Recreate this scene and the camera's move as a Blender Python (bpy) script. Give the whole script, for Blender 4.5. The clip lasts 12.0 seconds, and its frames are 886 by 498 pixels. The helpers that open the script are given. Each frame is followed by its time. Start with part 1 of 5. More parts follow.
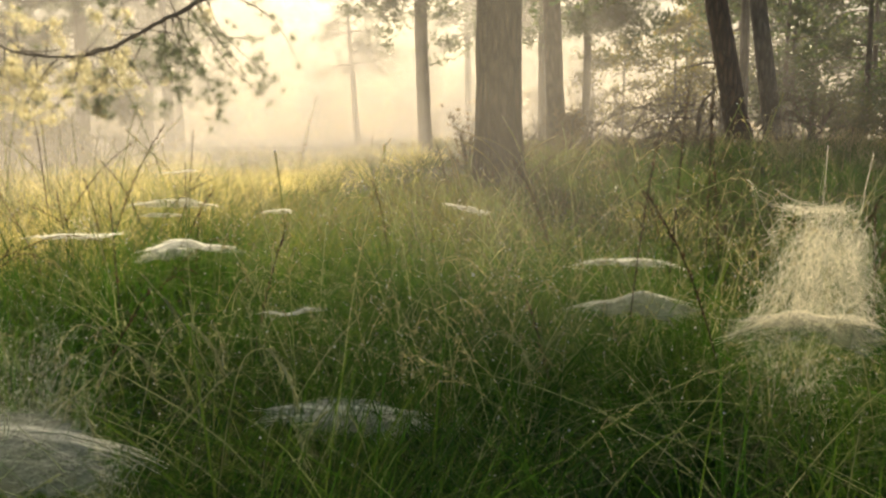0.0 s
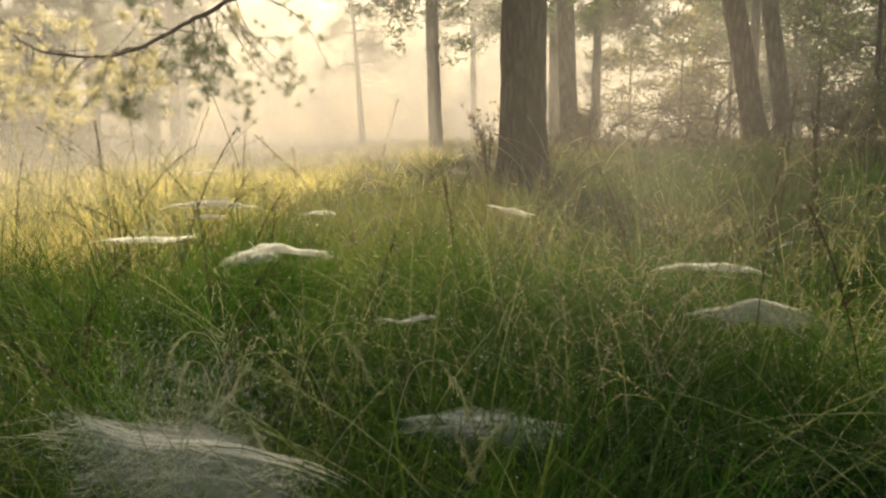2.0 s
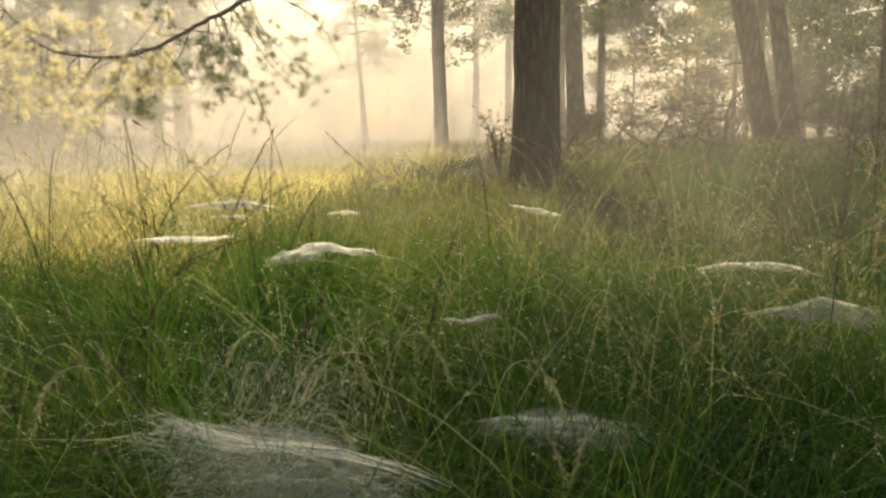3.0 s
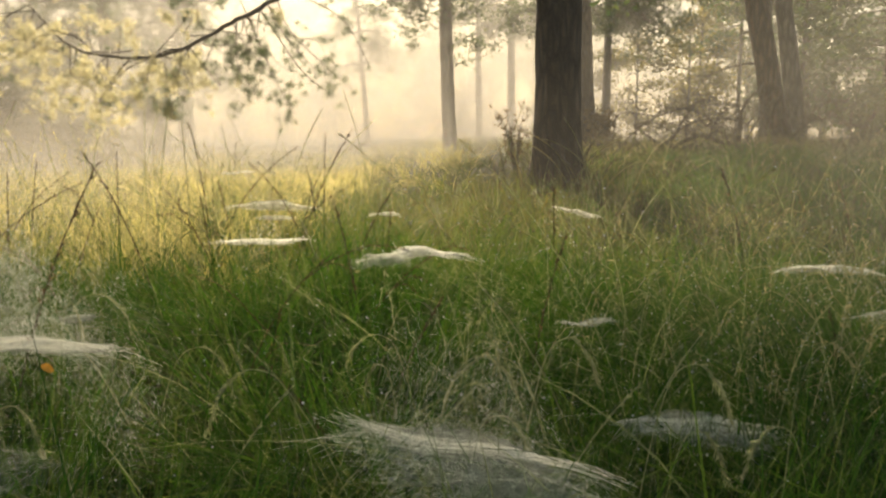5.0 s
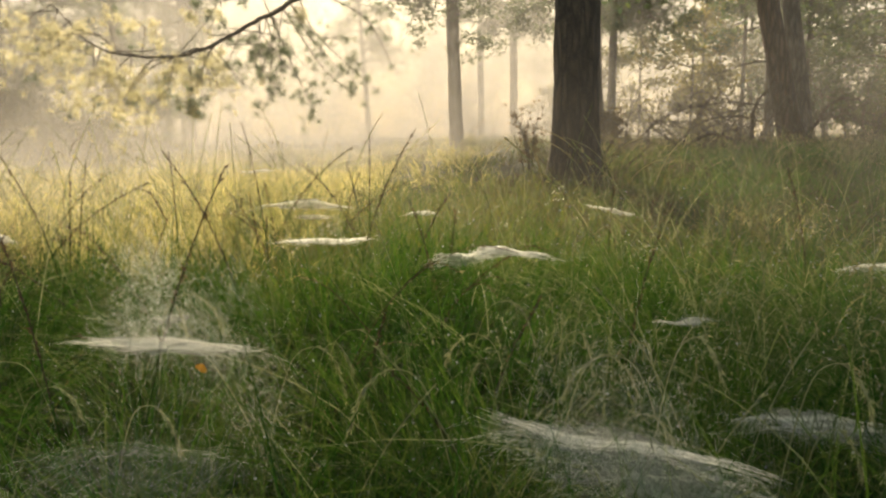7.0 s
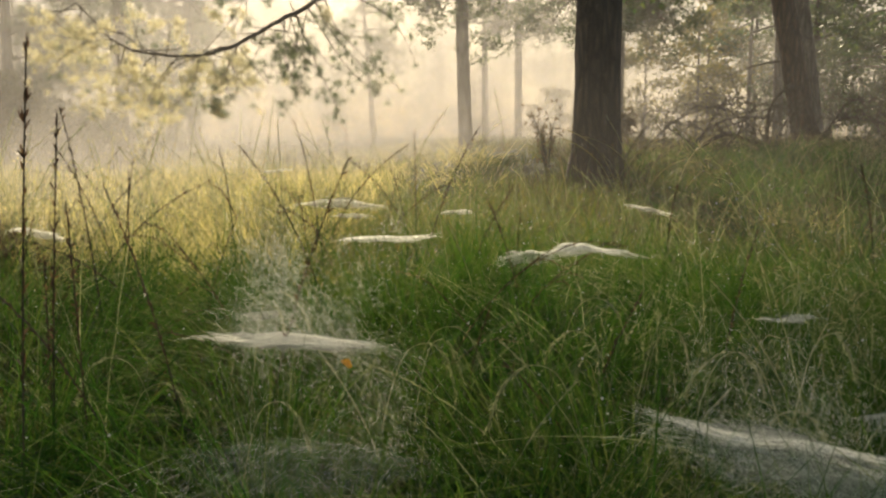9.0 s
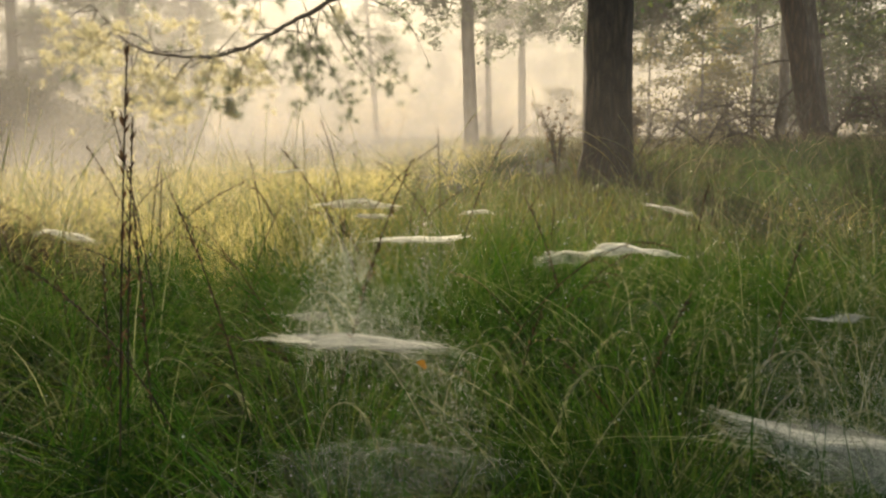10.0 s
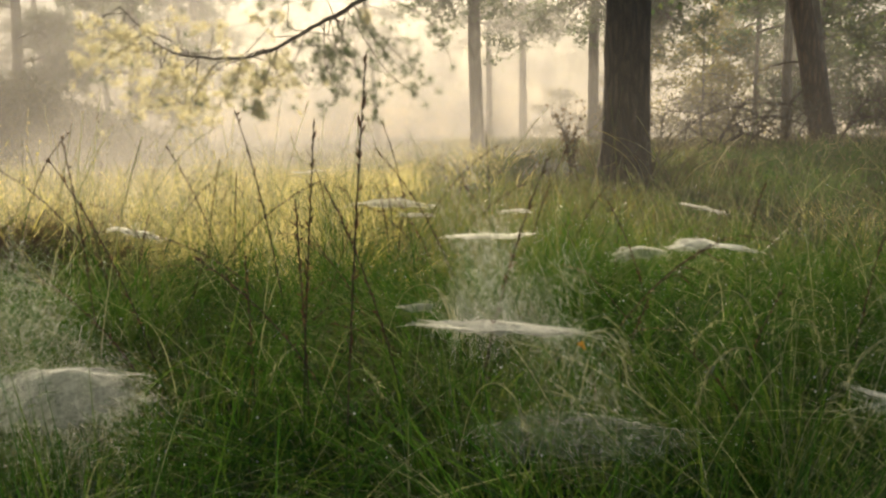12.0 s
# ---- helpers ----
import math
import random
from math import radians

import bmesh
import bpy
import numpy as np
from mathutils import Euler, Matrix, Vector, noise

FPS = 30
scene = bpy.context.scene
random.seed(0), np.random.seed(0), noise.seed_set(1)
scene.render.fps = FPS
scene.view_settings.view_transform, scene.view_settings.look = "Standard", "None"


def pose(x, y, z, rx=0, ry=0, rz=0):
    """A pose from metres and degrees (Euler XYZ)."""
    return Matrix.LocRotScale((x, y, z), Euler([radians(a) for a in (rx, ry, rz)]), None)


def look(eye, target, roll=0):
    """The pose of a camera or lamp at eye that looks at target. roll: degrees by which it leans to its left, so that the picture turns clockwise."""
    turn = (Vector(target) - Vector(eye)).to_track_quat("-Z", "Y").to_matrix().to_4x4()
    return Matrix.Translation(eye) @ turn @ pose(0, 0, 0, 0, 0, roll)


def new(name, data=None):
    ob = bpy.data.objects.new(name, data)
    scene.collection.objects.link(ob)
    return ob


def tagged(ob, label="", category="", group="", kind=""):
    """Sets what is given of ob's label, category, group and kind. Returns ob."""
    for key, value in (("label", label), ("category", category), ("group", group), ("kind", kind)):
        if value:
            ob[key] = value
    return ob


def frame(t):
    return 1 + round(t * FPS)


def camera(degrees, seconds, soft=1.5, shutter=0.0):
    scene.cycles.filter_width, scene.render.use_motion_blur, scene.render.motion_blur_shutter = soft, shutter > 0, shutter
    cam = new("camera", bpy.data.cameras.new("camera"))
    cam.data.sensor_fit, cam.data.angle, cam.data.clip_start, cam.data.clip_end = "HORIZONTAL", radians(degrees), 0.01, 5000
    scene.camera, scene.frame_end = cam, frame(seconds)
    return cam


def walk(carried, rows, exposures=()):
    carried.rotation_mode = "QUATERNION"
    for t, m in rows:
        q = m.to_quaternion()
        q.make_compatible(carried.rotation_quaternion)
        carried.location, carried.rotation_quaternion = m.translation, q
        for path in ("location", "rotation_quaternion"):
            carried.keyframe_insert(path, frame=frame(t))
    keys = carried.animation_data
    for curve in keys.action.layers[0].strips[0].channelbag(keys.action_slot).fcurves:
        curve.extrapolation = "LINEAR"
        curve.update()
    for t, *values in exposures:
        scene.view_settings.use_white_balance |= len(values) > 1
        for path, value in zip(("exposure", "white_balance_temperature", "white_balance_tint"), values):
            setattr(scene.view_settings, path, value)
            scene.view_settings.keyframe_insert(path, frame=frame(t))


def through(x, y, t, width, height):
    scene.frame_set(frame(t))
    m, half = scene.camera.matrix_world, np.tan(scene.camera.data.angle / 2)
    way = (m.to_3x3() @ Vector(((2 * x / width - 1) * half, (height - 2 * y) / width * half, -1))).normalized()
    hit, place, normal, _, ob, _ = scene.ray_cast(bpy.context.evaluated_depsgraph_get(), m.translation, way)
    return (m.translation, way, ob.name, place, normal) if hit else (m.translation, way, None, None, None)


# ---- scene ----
cam = camera(54.7, 12.0, soft=2.45)

PATH = [
    (0, (0.591, -0.164, 0.753), (0.585, 1.82, 0.496), 0.0),
    (0.5, (0.551, -0.171, 0.758), (0.544, 1.813, 0.503), 0.3),
    (1, (0.493, -0.148, 0.759), (0.483, 1.835, 0.499), 0.2),
    (1.5, (0.441, -0.133, 0.756), (0.432, 1.851, 0.5), 0.2),
    (2, (0.398, -0.144, 0.762), (0.388, 1.839, 0.504), 0.1),
    (2.5, (0.335, -0.138, 0.762), (0.328, 1.845, 0.504), 0.1),
    (3, (0.295, -0.121, 0.754), (0.282, 1.862, 0.499), 0.0),
    (5, (0.099, -0.153, 0.768), (0.089, 1.83, 0.51), 0.1),
    (5.5, (0.057, -0.164, 0.773), (0.048, 1.819, 0.512), 0.0),
    (6, (0.015, -0.168, 0.775), (0.005, 1.814, 0.511), -0.0),
    (6.5, (-0.025, -0.164, 0.773), (-0.034, 1.819, 0.509), 0.0),
    (7, (-0.069, -0.168, 0.774), (-0.078, 1.814, 0.511), 0.0),
    (9, (-0.235, -0.152, 0.763), (-0.247, 1.831, 0.502), 0.1),
    (9.5, (-0.279, -0.155, 0.766), (-0.292, 1.828, 0.504), 0.0),
    (10, (-0.315, -0.158, 0.766), (-0.333, 1.825, 0.504), -0.1),
    (10.5, (-0.367, -0.176, 0.767), (-0.381, 1.807, 0.505), 0.0),
    (11, (-0.422, -0.2, 0.768), (-0.432, 1.783, 0.505), 0.1),
    (11.5, (-0.481, -0.2, 0.761), (-0.489, 1.783, 0.502), 0.0),
    (12, (-0.51, -0.244, 0.765), (-0.522, 1.739, 0.505), -0.1),
]
walk(cam, [(t, look(eye, target, roll)) for t, eye, target, roll in PATH],
     exposures=[(0.0, 1.04, 7600, 5), (0.7, 1.00, 7600, 5), (1.5, 0.83, 7600, 5), (2.5, 1.02, 7600, 5), (5.0, 1.00, 7600, 5), (7.0, 0.94, 7500, 5), (9.0, 0.80, 7200, 6), (12.0, 0.84, 7200, 6)])

# ---- light ----
scene.cycles.transparent_max_bounces = 32
SUN_EL, SUN_AZ = 22.0, -6.0          # degrees above the horizon, and to the right of straight ahead
world = bpy.data.worlds.new("morning_sky")
scene.world = world
world.use_nodes = True
wn, wl = world.node_tree.nodes, world.node_tree.links
sky = wn.new("ShaderNodeTexSky")
sky.sky_type, sky.sun_disc = "NISHITA", False
sky.sun_elevation, sky.sun_rotation = radians(SUN_EL), radians(SUN_AZ)
sky.air_density, sky.dust_density = 1.0, 1.5
wl.new(sky.outputs[0], wn["Background"].inputs[0])
wn["Background"].inputs[1].default_value = 0.063

sun_data = bpy.data.lights.new("sun", "SUN")
sun_data.energy, sun_data.angle, sun_data.color = 5.0, radians(3.2), (1.0, 0.86, 0.66)
sun = new("sun", sun_data)
ea, aa = radians(SUN_EL), radians(SUN_AZ)
TO_SUN = Vector((math.sin(aa) * math.cos(ea), math.cos(aa) * math.cos(ea), math.sin(ea)))
sun.matrix_world = look(TO_SUN * 60, (0, 0, 0))

# ---- mesh helpers ----
rng = np.random.default_rng(7)


def build(name, verts, quads, mat, parent=None, label="", smooth=True):
    """One mesh object from arrays of corners and four-sided faces."""
    verts, quads = np.asarray(verts, np.float32), np.asarray(quads, np.int32)
    me = bpy.data.meshes.new(name)
    me.vertices.add(len(verts))
    me.vertices.foreach_set("co", verts.ravel())
    me.loops.add(quads.size)
    me.loops.foreach_set("vertex_index", quads.ravel())
    me.polygons.add(len(quads))
    me.polygons.foreach_set("loop_start", np.arange(0, quads.size, quads.shape[1], dtype=np.int32))
    me.polygons.foreach_set("use_smooth", np.full(len(quads), smooth))
    me.update(calc_edges=True)
    me.materials.append(mat)
    ob = new(name, me)
    if parent:
        ob.parent = parent
    if label:
        tagged(ob, label)
    return ob


def unit(v):
    return v / np.maximum(np.linalg.norm(v, axis=-1, keepdims=True), 1e-9)


def ribbons(paths, widths, flat=None):
    """Thin strips along paths (n, k, 3) with widths (n, k): corners and faces."""
    n, k, _ = paths.shape
    along = paths[:, -1] - paths[:, 0]
    other = rng.normal(size=(n, 3)) if flat is None else np.broadcast_to(flat, (n, 3))
    side = unit(np.cross(along, other))[:, None, :] * (widths[..., None] / 2)
    verts = np.stack([paths - side, paths + side], axis=2).reshape(-1, 3)
    base = (np.arange(n) * k * 2)[:, None] + np.arange(k - 1) * 2
    quads = np.stack([base, base + 1, base + 3, base + 2], axis=-1).reshape(-1, 4)
    return verts, quads


def tube(points, radii, seg=8, rough=0.0):
    """A round limb through points."""
    p, r = np.asarray(points, float), np.asarray(radii, float)
    k = len(p)
    t = unit(np.gradient(p, axis=0))
    ref = np.array([0.0, 0.0, 1.0]) if abs(t[:, 2]).mean() < 0.8 else np.array([1.0, 0.0, 0.0])
    u = unit(np.cross(t, ref))
    v = np.cross(t, u)
    a = np.linspace(0, 2 * np.pi, seg, endpoint=False)
    ring = u[:, None] * np.cos(a)[None, :, None] + v[:, None] * np.sin(a)[None, :, None]
    wob = 1 + rough * rng.normal(size=(k, seg, 1))
    verts = (p[:, None] + ring * r[:, None, None] * wob).reshape(-1, 3)
    i, j = np.meshgrid(np.arange(k - 1), np.arange(seg), indexing="ij")
    a0, b0 = i * seg + j, i * seg + (j + 1) % seg
    return verts, np.stack([a0, b0, b0 + seg, a0 + seg], -1).reshape(-1, 4)


def join(pieces):
    """Several (corners, faces) as one."""
    verts, quads, n = [], [], 0
    for v, q in pieces:
        verts.append(v), quads.append(q + n)
        n += len(v)
    return np.concatenate(verts), np.concatenate(quads)


def smoothline(points, k):
    """k points along a soft line through the given ones."""
    p = np.asarray(points, float)
    q = np.vstack([2 * p[0] - p[1], p, 2 * p[-1] - p[-2]])
    s = np.linspace(0, len(p) - 1 - 1e-6, k)
    i, f = s.astype(int), (s % 1)[:, None]
    a, b, c, d = q[i], q[i + 1], q[i + 2], q[i + 3]
    return 0.5 * (2 * b + (c - a) * f + (2 * a - 5 * b + 4 * c - d) * f**2 + (3 * b - a - 3 * c + d) * f**3)


def step(x, a, b):
    s = np.clip((x - a) / (b - a), 0, 1)
    return s * s * (3 - 2 * s)


def ground_z(x, y):
    """Height of the ground: flat meadow in front and at one side, a low bank under the pines."""
    x, y = np.asarray(x, float), np.asarray(y, float)
    bank = 0.42 * step(x + 0.12 * y, -1.0, 4.2) * step(y, 3.0, 10.5)
    wave = 0.03 * np.sin(1.9 * x + 0.7 * y) + 0.025 * np.sin(2.7 * y - 1.1 * x + 1.0)
    hummock = 0.27 * np.exp(-(((x + 2.02) / 0.30) ** 2) - ((y - 2.66) / 0.26) ** 2)
    far = 0.25 * step(y, 12, 40) * (1 - step(x, -1, 6))
    return 0.05 + bank + hummock + far * 0.6 + wave * step(y, 0.3, 2.5)


# ---- materials ----
def material(name):
    m = bpy.data.materials.new(name)
    m.use_nodes = True
    nt = m.node_tree
    nt.nodes.remove(nt.nodes["Principled BSDF"])
    return m, nt.nodes, nt.links, nt.nodes["Material Output"]


def ramp(nodes, stops):
    r = nodes.new("ShaderNodeValToRGB")
    el = r.color_ramp.elements
    while len(el) < len(stops):
        el.new(0.5)
    for e, (at, col) in zip(el, stops):
        e.position, e.color = at, (*col, 1)
    return r


def foliage(name, stops, through=0.4, rough=0.45, scale=9.0, gloss=0.4, glow=(2.0, 1.8, 0.9)):
    """Thin leaves: each leaf its own tone, patches of tone over the ground, light shining through."""
    m, n, l, out = material(name)
    geo, co = n.new("ShaderNodeNewGeometry"), n.new("ShaderNodeTexCoord")
    tex = n.new("ShaderNodeTexNoise")
    tex.inputs["Scale"].default_value = scale
    l.new(co.outputs["Object"], tex.inputs["Vector"])
    mix = n.new("ShaderNodeMath")
    mix.operation = "MULTIPLY_ADD"
    mix.inputs[1].default_value = 0.75
    l.new(geo.outputs["Random Per Island"], mix.inputs[0])
    sub = n.new("ShaderNodeMath")
    sub.operation = "MULTIPLY_ADD"
    sub.inputs[1].default_value, sub.inputs[2].default_value = 0.9, -0.32
    l.new(tex.outputs["Fac"], sub.inputs[0])
    l.new(sub.outputs[0], mix.inputs[2])
    col = ramp(n, stops)
    l.new(mix.outputs[0], col.inputs[0])
    p, t, mx = n.new("ShaderNodeBsdfPrincipled"), n.new("ShaderNodeBsdfTranslucent"), n.new("ShaderNodeMixShader")
    p.inputs["Roughness"].default_value = rough
    p.inputs["Specular IOR Level"].default_value = gloss
    mx.inputs[0].default_value = through
    l.new(col.outputs[0], p.inputs["Base Color"])
    # transmitted colour is multiplied up, painting extra backlight into the leaves
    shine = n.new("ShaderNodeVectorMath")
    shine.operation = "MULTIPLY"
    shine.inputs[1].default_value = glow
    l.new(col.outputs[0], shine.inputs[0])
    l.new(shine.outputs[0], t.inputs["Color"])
    l.new(p.outputs[0], mx.inputs[1]), l.new(t.outputs[0], mx.inputs[2]), l.new(mx.outputs[0], out.inputs[0])
    return m


def bark(name, dark, light, scale=1.0, depth=0.02):
    """Pine bark: long plates split by dark furrows."""
    m, n, l, out = material(name)
    co, mp = n.new("ShaderNodeTexCoord"), n.new("ShaderNodeMapping")
    mp.inputs["Scale"].default_value = (scale * 14, scale * 14, scale * 3.2)
    l.new(co.outputs["Object"], mp.inputs["Vector"])
    warp = n.new("ShaderNodeTexNoise")
    warp.inputs["Scale"].default_value, warp.inputs["Detail"].default_value = 1.3, 4
    l.new(mp.outputs[0], warp.inputs["Vector"])
    add = n.new("ShaderNodeVectorMath")
    add.operation = "MULTIPLY_ADD"
    add.inputs[1].default_value = (0.9, 0.9, 0.9)
    l.new(warp.outputs["Color"], add.inputs[0]), l.new(mp.outputs[0], add.inputs[2])
    vor = n.new("ShaderNodeTexVoronoi")
    vor.feature = "DISTANCE_TO_EDGE"
    vor.inputs["Scale"].default_value = 1.0
    l.new(add.outputs[0], vor.inputs["Vector"])
    fine = n.new("ShaderNodeTexNoise")
    fine.inputs["Scale"].default_value, fine.inputs["Detail"].default_value = 60 * scale, 6
    l.new(co.outputs["Object"], fine.inputs["Vector"])
    mix = n.new("ShaderNodeMath")
    mix.operation = "MULTIPLY_ADD"
    mix.inputs[1].default_value = 1.6
    sub = n.new("ShaderNodeMath")
    sub.operation = "MULTIPLY_ADD"
    sub.inputs[1].default_value, sub.inputs[2].default_value = 0.7, -0.25
    l.new(fine.outputs["Fac"], sub.inputs[0])
    l.new(vor.outputs["Distance"], mix.inputs[0]), l.new(sub.outputs[0], mix.inputs[2])
    col = ramp(n, [(0.0, dark), (0.35, tuple(0.6 * a + 0.4 * b for a, b in zip(dark, light))), (0.8, light)])
    l.new(mix.outputs[0], col.inputs[0])
    bump = n.new("ShaderNodeBump")
    bump.inputs["Strength"].default_value, bump.inputs["Distance"].default_value = 0.9, depth
    l.new(mix.outputs[0], bump.inputs["Height"])
    p = n.new("ShaderNodeBsdfPrincipled")
    p.inputs["Roughness"].default_value = 0.85
    l.new(col.outputs[0], p.inputs["Base Color"]), l.new(bump.outputs[0], p.inputs["Normal"])
    l.new(p.outputs[0], out.inputs[0])
    return m


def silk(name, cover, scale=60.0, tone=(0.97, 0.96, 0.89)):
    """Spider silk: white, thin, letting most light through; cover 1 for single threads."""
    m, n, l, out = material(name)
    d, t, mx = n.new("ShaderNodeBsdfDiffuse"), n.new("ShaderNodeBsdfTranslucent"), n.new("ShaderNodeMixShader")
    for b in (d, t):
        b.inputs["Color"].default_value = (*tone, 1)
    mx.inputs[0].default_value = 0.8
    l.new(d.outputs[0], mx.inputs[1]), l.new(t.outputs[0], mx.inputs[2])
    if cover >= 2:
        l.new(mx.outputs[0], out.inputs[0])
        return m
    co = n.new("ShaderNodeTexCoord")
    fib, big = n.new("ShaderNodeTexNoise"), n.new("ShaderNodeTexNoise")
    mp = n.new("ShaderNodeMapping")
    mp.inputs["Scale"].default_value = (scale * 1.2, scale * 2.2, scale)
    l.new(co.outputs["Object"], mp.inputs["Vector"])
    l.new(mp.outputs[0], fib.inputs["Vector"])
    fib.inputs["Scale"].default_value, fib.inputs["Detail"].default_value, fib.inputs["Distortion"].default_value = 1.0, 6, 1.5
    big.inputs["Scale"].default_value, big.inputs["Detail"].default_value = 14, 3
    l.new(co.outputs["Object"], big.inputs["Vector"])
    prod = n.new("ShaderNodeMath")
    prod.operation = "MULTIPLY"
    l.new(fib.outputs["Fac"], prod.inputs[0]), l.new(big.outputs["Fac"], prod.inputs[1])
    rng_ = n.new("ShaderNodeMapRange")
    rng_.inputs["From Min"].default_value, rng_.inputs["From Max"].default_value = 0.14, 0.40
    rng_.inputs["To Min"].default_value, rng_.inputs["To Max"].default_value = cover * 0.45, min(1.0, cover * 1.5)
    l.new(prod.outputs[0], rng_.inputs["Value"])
    # extra cover along the ridge paints in the bright crest; it thins to the hem
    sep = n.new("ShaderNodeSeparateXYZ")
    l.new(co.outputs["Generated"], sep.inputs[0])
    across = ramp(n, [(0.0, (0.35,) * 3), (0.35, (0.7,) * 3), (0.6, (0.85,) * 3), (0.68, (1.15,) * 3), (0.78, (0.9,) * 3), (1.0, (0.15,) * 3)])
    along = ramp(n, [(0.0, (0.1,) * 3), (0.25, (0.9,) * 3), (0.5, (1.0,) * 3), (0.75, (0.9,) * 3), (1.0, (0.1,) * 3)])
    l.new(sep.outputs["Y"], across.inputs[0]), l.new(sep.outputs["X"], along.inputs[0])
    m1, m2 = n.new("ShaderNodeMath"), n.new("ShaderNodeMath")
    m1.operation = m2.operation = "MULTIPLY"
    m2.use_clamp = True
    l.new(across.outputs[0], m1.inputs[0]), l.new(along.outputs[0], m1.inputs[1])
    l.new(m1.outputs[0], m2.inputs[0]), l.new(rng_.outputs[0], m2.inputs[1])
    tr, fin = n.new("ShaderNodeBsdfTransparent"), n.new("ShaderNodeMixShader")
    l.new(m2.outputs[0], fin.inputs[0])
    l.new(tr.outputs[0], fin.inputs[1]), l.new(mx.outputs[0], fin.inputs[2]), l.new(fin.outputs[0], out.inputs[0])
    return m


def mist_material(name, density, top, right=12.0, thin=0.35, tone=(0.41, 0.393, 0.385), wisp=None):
    """Translucent sheet standing in for ground mist: thick low down, thinning out upwards, in soft swathes; light
    shines through.
    """
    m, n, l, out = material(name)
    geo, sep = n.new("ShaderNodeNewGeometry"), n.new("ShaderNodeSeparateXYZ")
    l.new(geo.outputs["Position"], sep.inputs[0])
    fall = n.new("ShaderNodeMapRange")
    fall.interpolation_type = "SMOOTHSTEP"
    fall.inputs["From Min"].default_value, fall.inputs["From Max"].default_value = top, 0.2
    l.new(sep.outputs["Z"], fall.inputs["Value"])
    # denser to the left, which paints in the brighter haze on that side
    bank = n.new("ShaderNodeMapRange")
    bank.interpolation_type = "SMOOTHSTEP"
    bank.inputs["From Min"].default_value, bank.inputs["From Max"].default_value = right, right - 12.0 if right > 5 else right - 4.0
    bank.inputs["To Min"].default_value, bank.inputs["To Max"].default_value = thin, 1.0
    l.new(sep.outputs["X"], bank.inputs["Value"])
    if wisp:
        # an added glare sheet, thickest towards one side and fading out at both
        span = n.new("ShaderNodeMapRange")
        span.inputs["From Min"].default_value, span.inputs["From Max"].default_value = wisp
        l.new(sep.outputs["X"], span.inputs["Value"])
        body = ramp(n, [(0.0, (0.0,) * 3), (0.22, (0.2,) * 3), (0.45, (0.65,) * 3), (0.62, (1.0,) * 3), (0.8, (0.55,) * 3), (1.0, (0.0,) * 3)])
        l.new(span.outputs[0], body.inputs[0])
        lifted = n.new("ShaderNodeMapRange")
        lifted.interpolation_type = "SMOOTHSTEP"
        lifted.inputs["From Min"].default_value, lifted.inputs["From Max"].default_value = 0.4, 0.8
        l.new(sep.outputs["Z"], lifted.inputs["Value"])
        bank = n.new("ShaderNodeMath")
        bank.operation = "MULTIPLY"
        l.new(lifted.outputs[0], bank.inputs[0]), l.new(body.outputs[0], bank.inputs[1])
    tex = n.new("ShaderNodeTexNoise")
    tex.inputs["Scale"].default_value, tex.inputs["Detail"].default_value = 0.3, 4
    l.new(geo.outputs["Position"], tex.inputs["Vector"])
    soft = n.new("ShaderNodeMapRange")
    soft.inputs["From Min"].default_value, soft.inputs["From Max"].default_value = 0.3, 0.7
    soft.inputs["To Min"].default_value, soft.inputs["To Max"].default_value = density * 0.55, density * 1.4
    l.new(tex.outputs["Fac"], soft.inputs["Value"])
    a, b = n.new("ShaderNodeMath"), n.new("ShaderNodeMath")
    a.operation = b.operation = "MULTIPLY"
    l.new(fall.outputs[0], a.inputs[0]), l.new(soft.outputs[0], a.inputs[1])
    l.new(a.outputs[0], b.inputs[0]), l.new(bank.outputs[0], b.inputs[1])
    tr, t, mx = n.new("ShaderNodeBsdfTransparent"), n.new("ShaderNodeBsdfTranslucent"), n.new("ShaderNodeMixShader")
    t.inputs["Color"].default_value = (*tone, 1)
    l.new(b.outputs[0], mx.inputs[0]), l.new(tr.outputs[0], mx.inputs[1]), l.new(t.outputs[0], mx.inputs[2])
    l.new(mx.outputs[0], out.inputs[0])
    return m


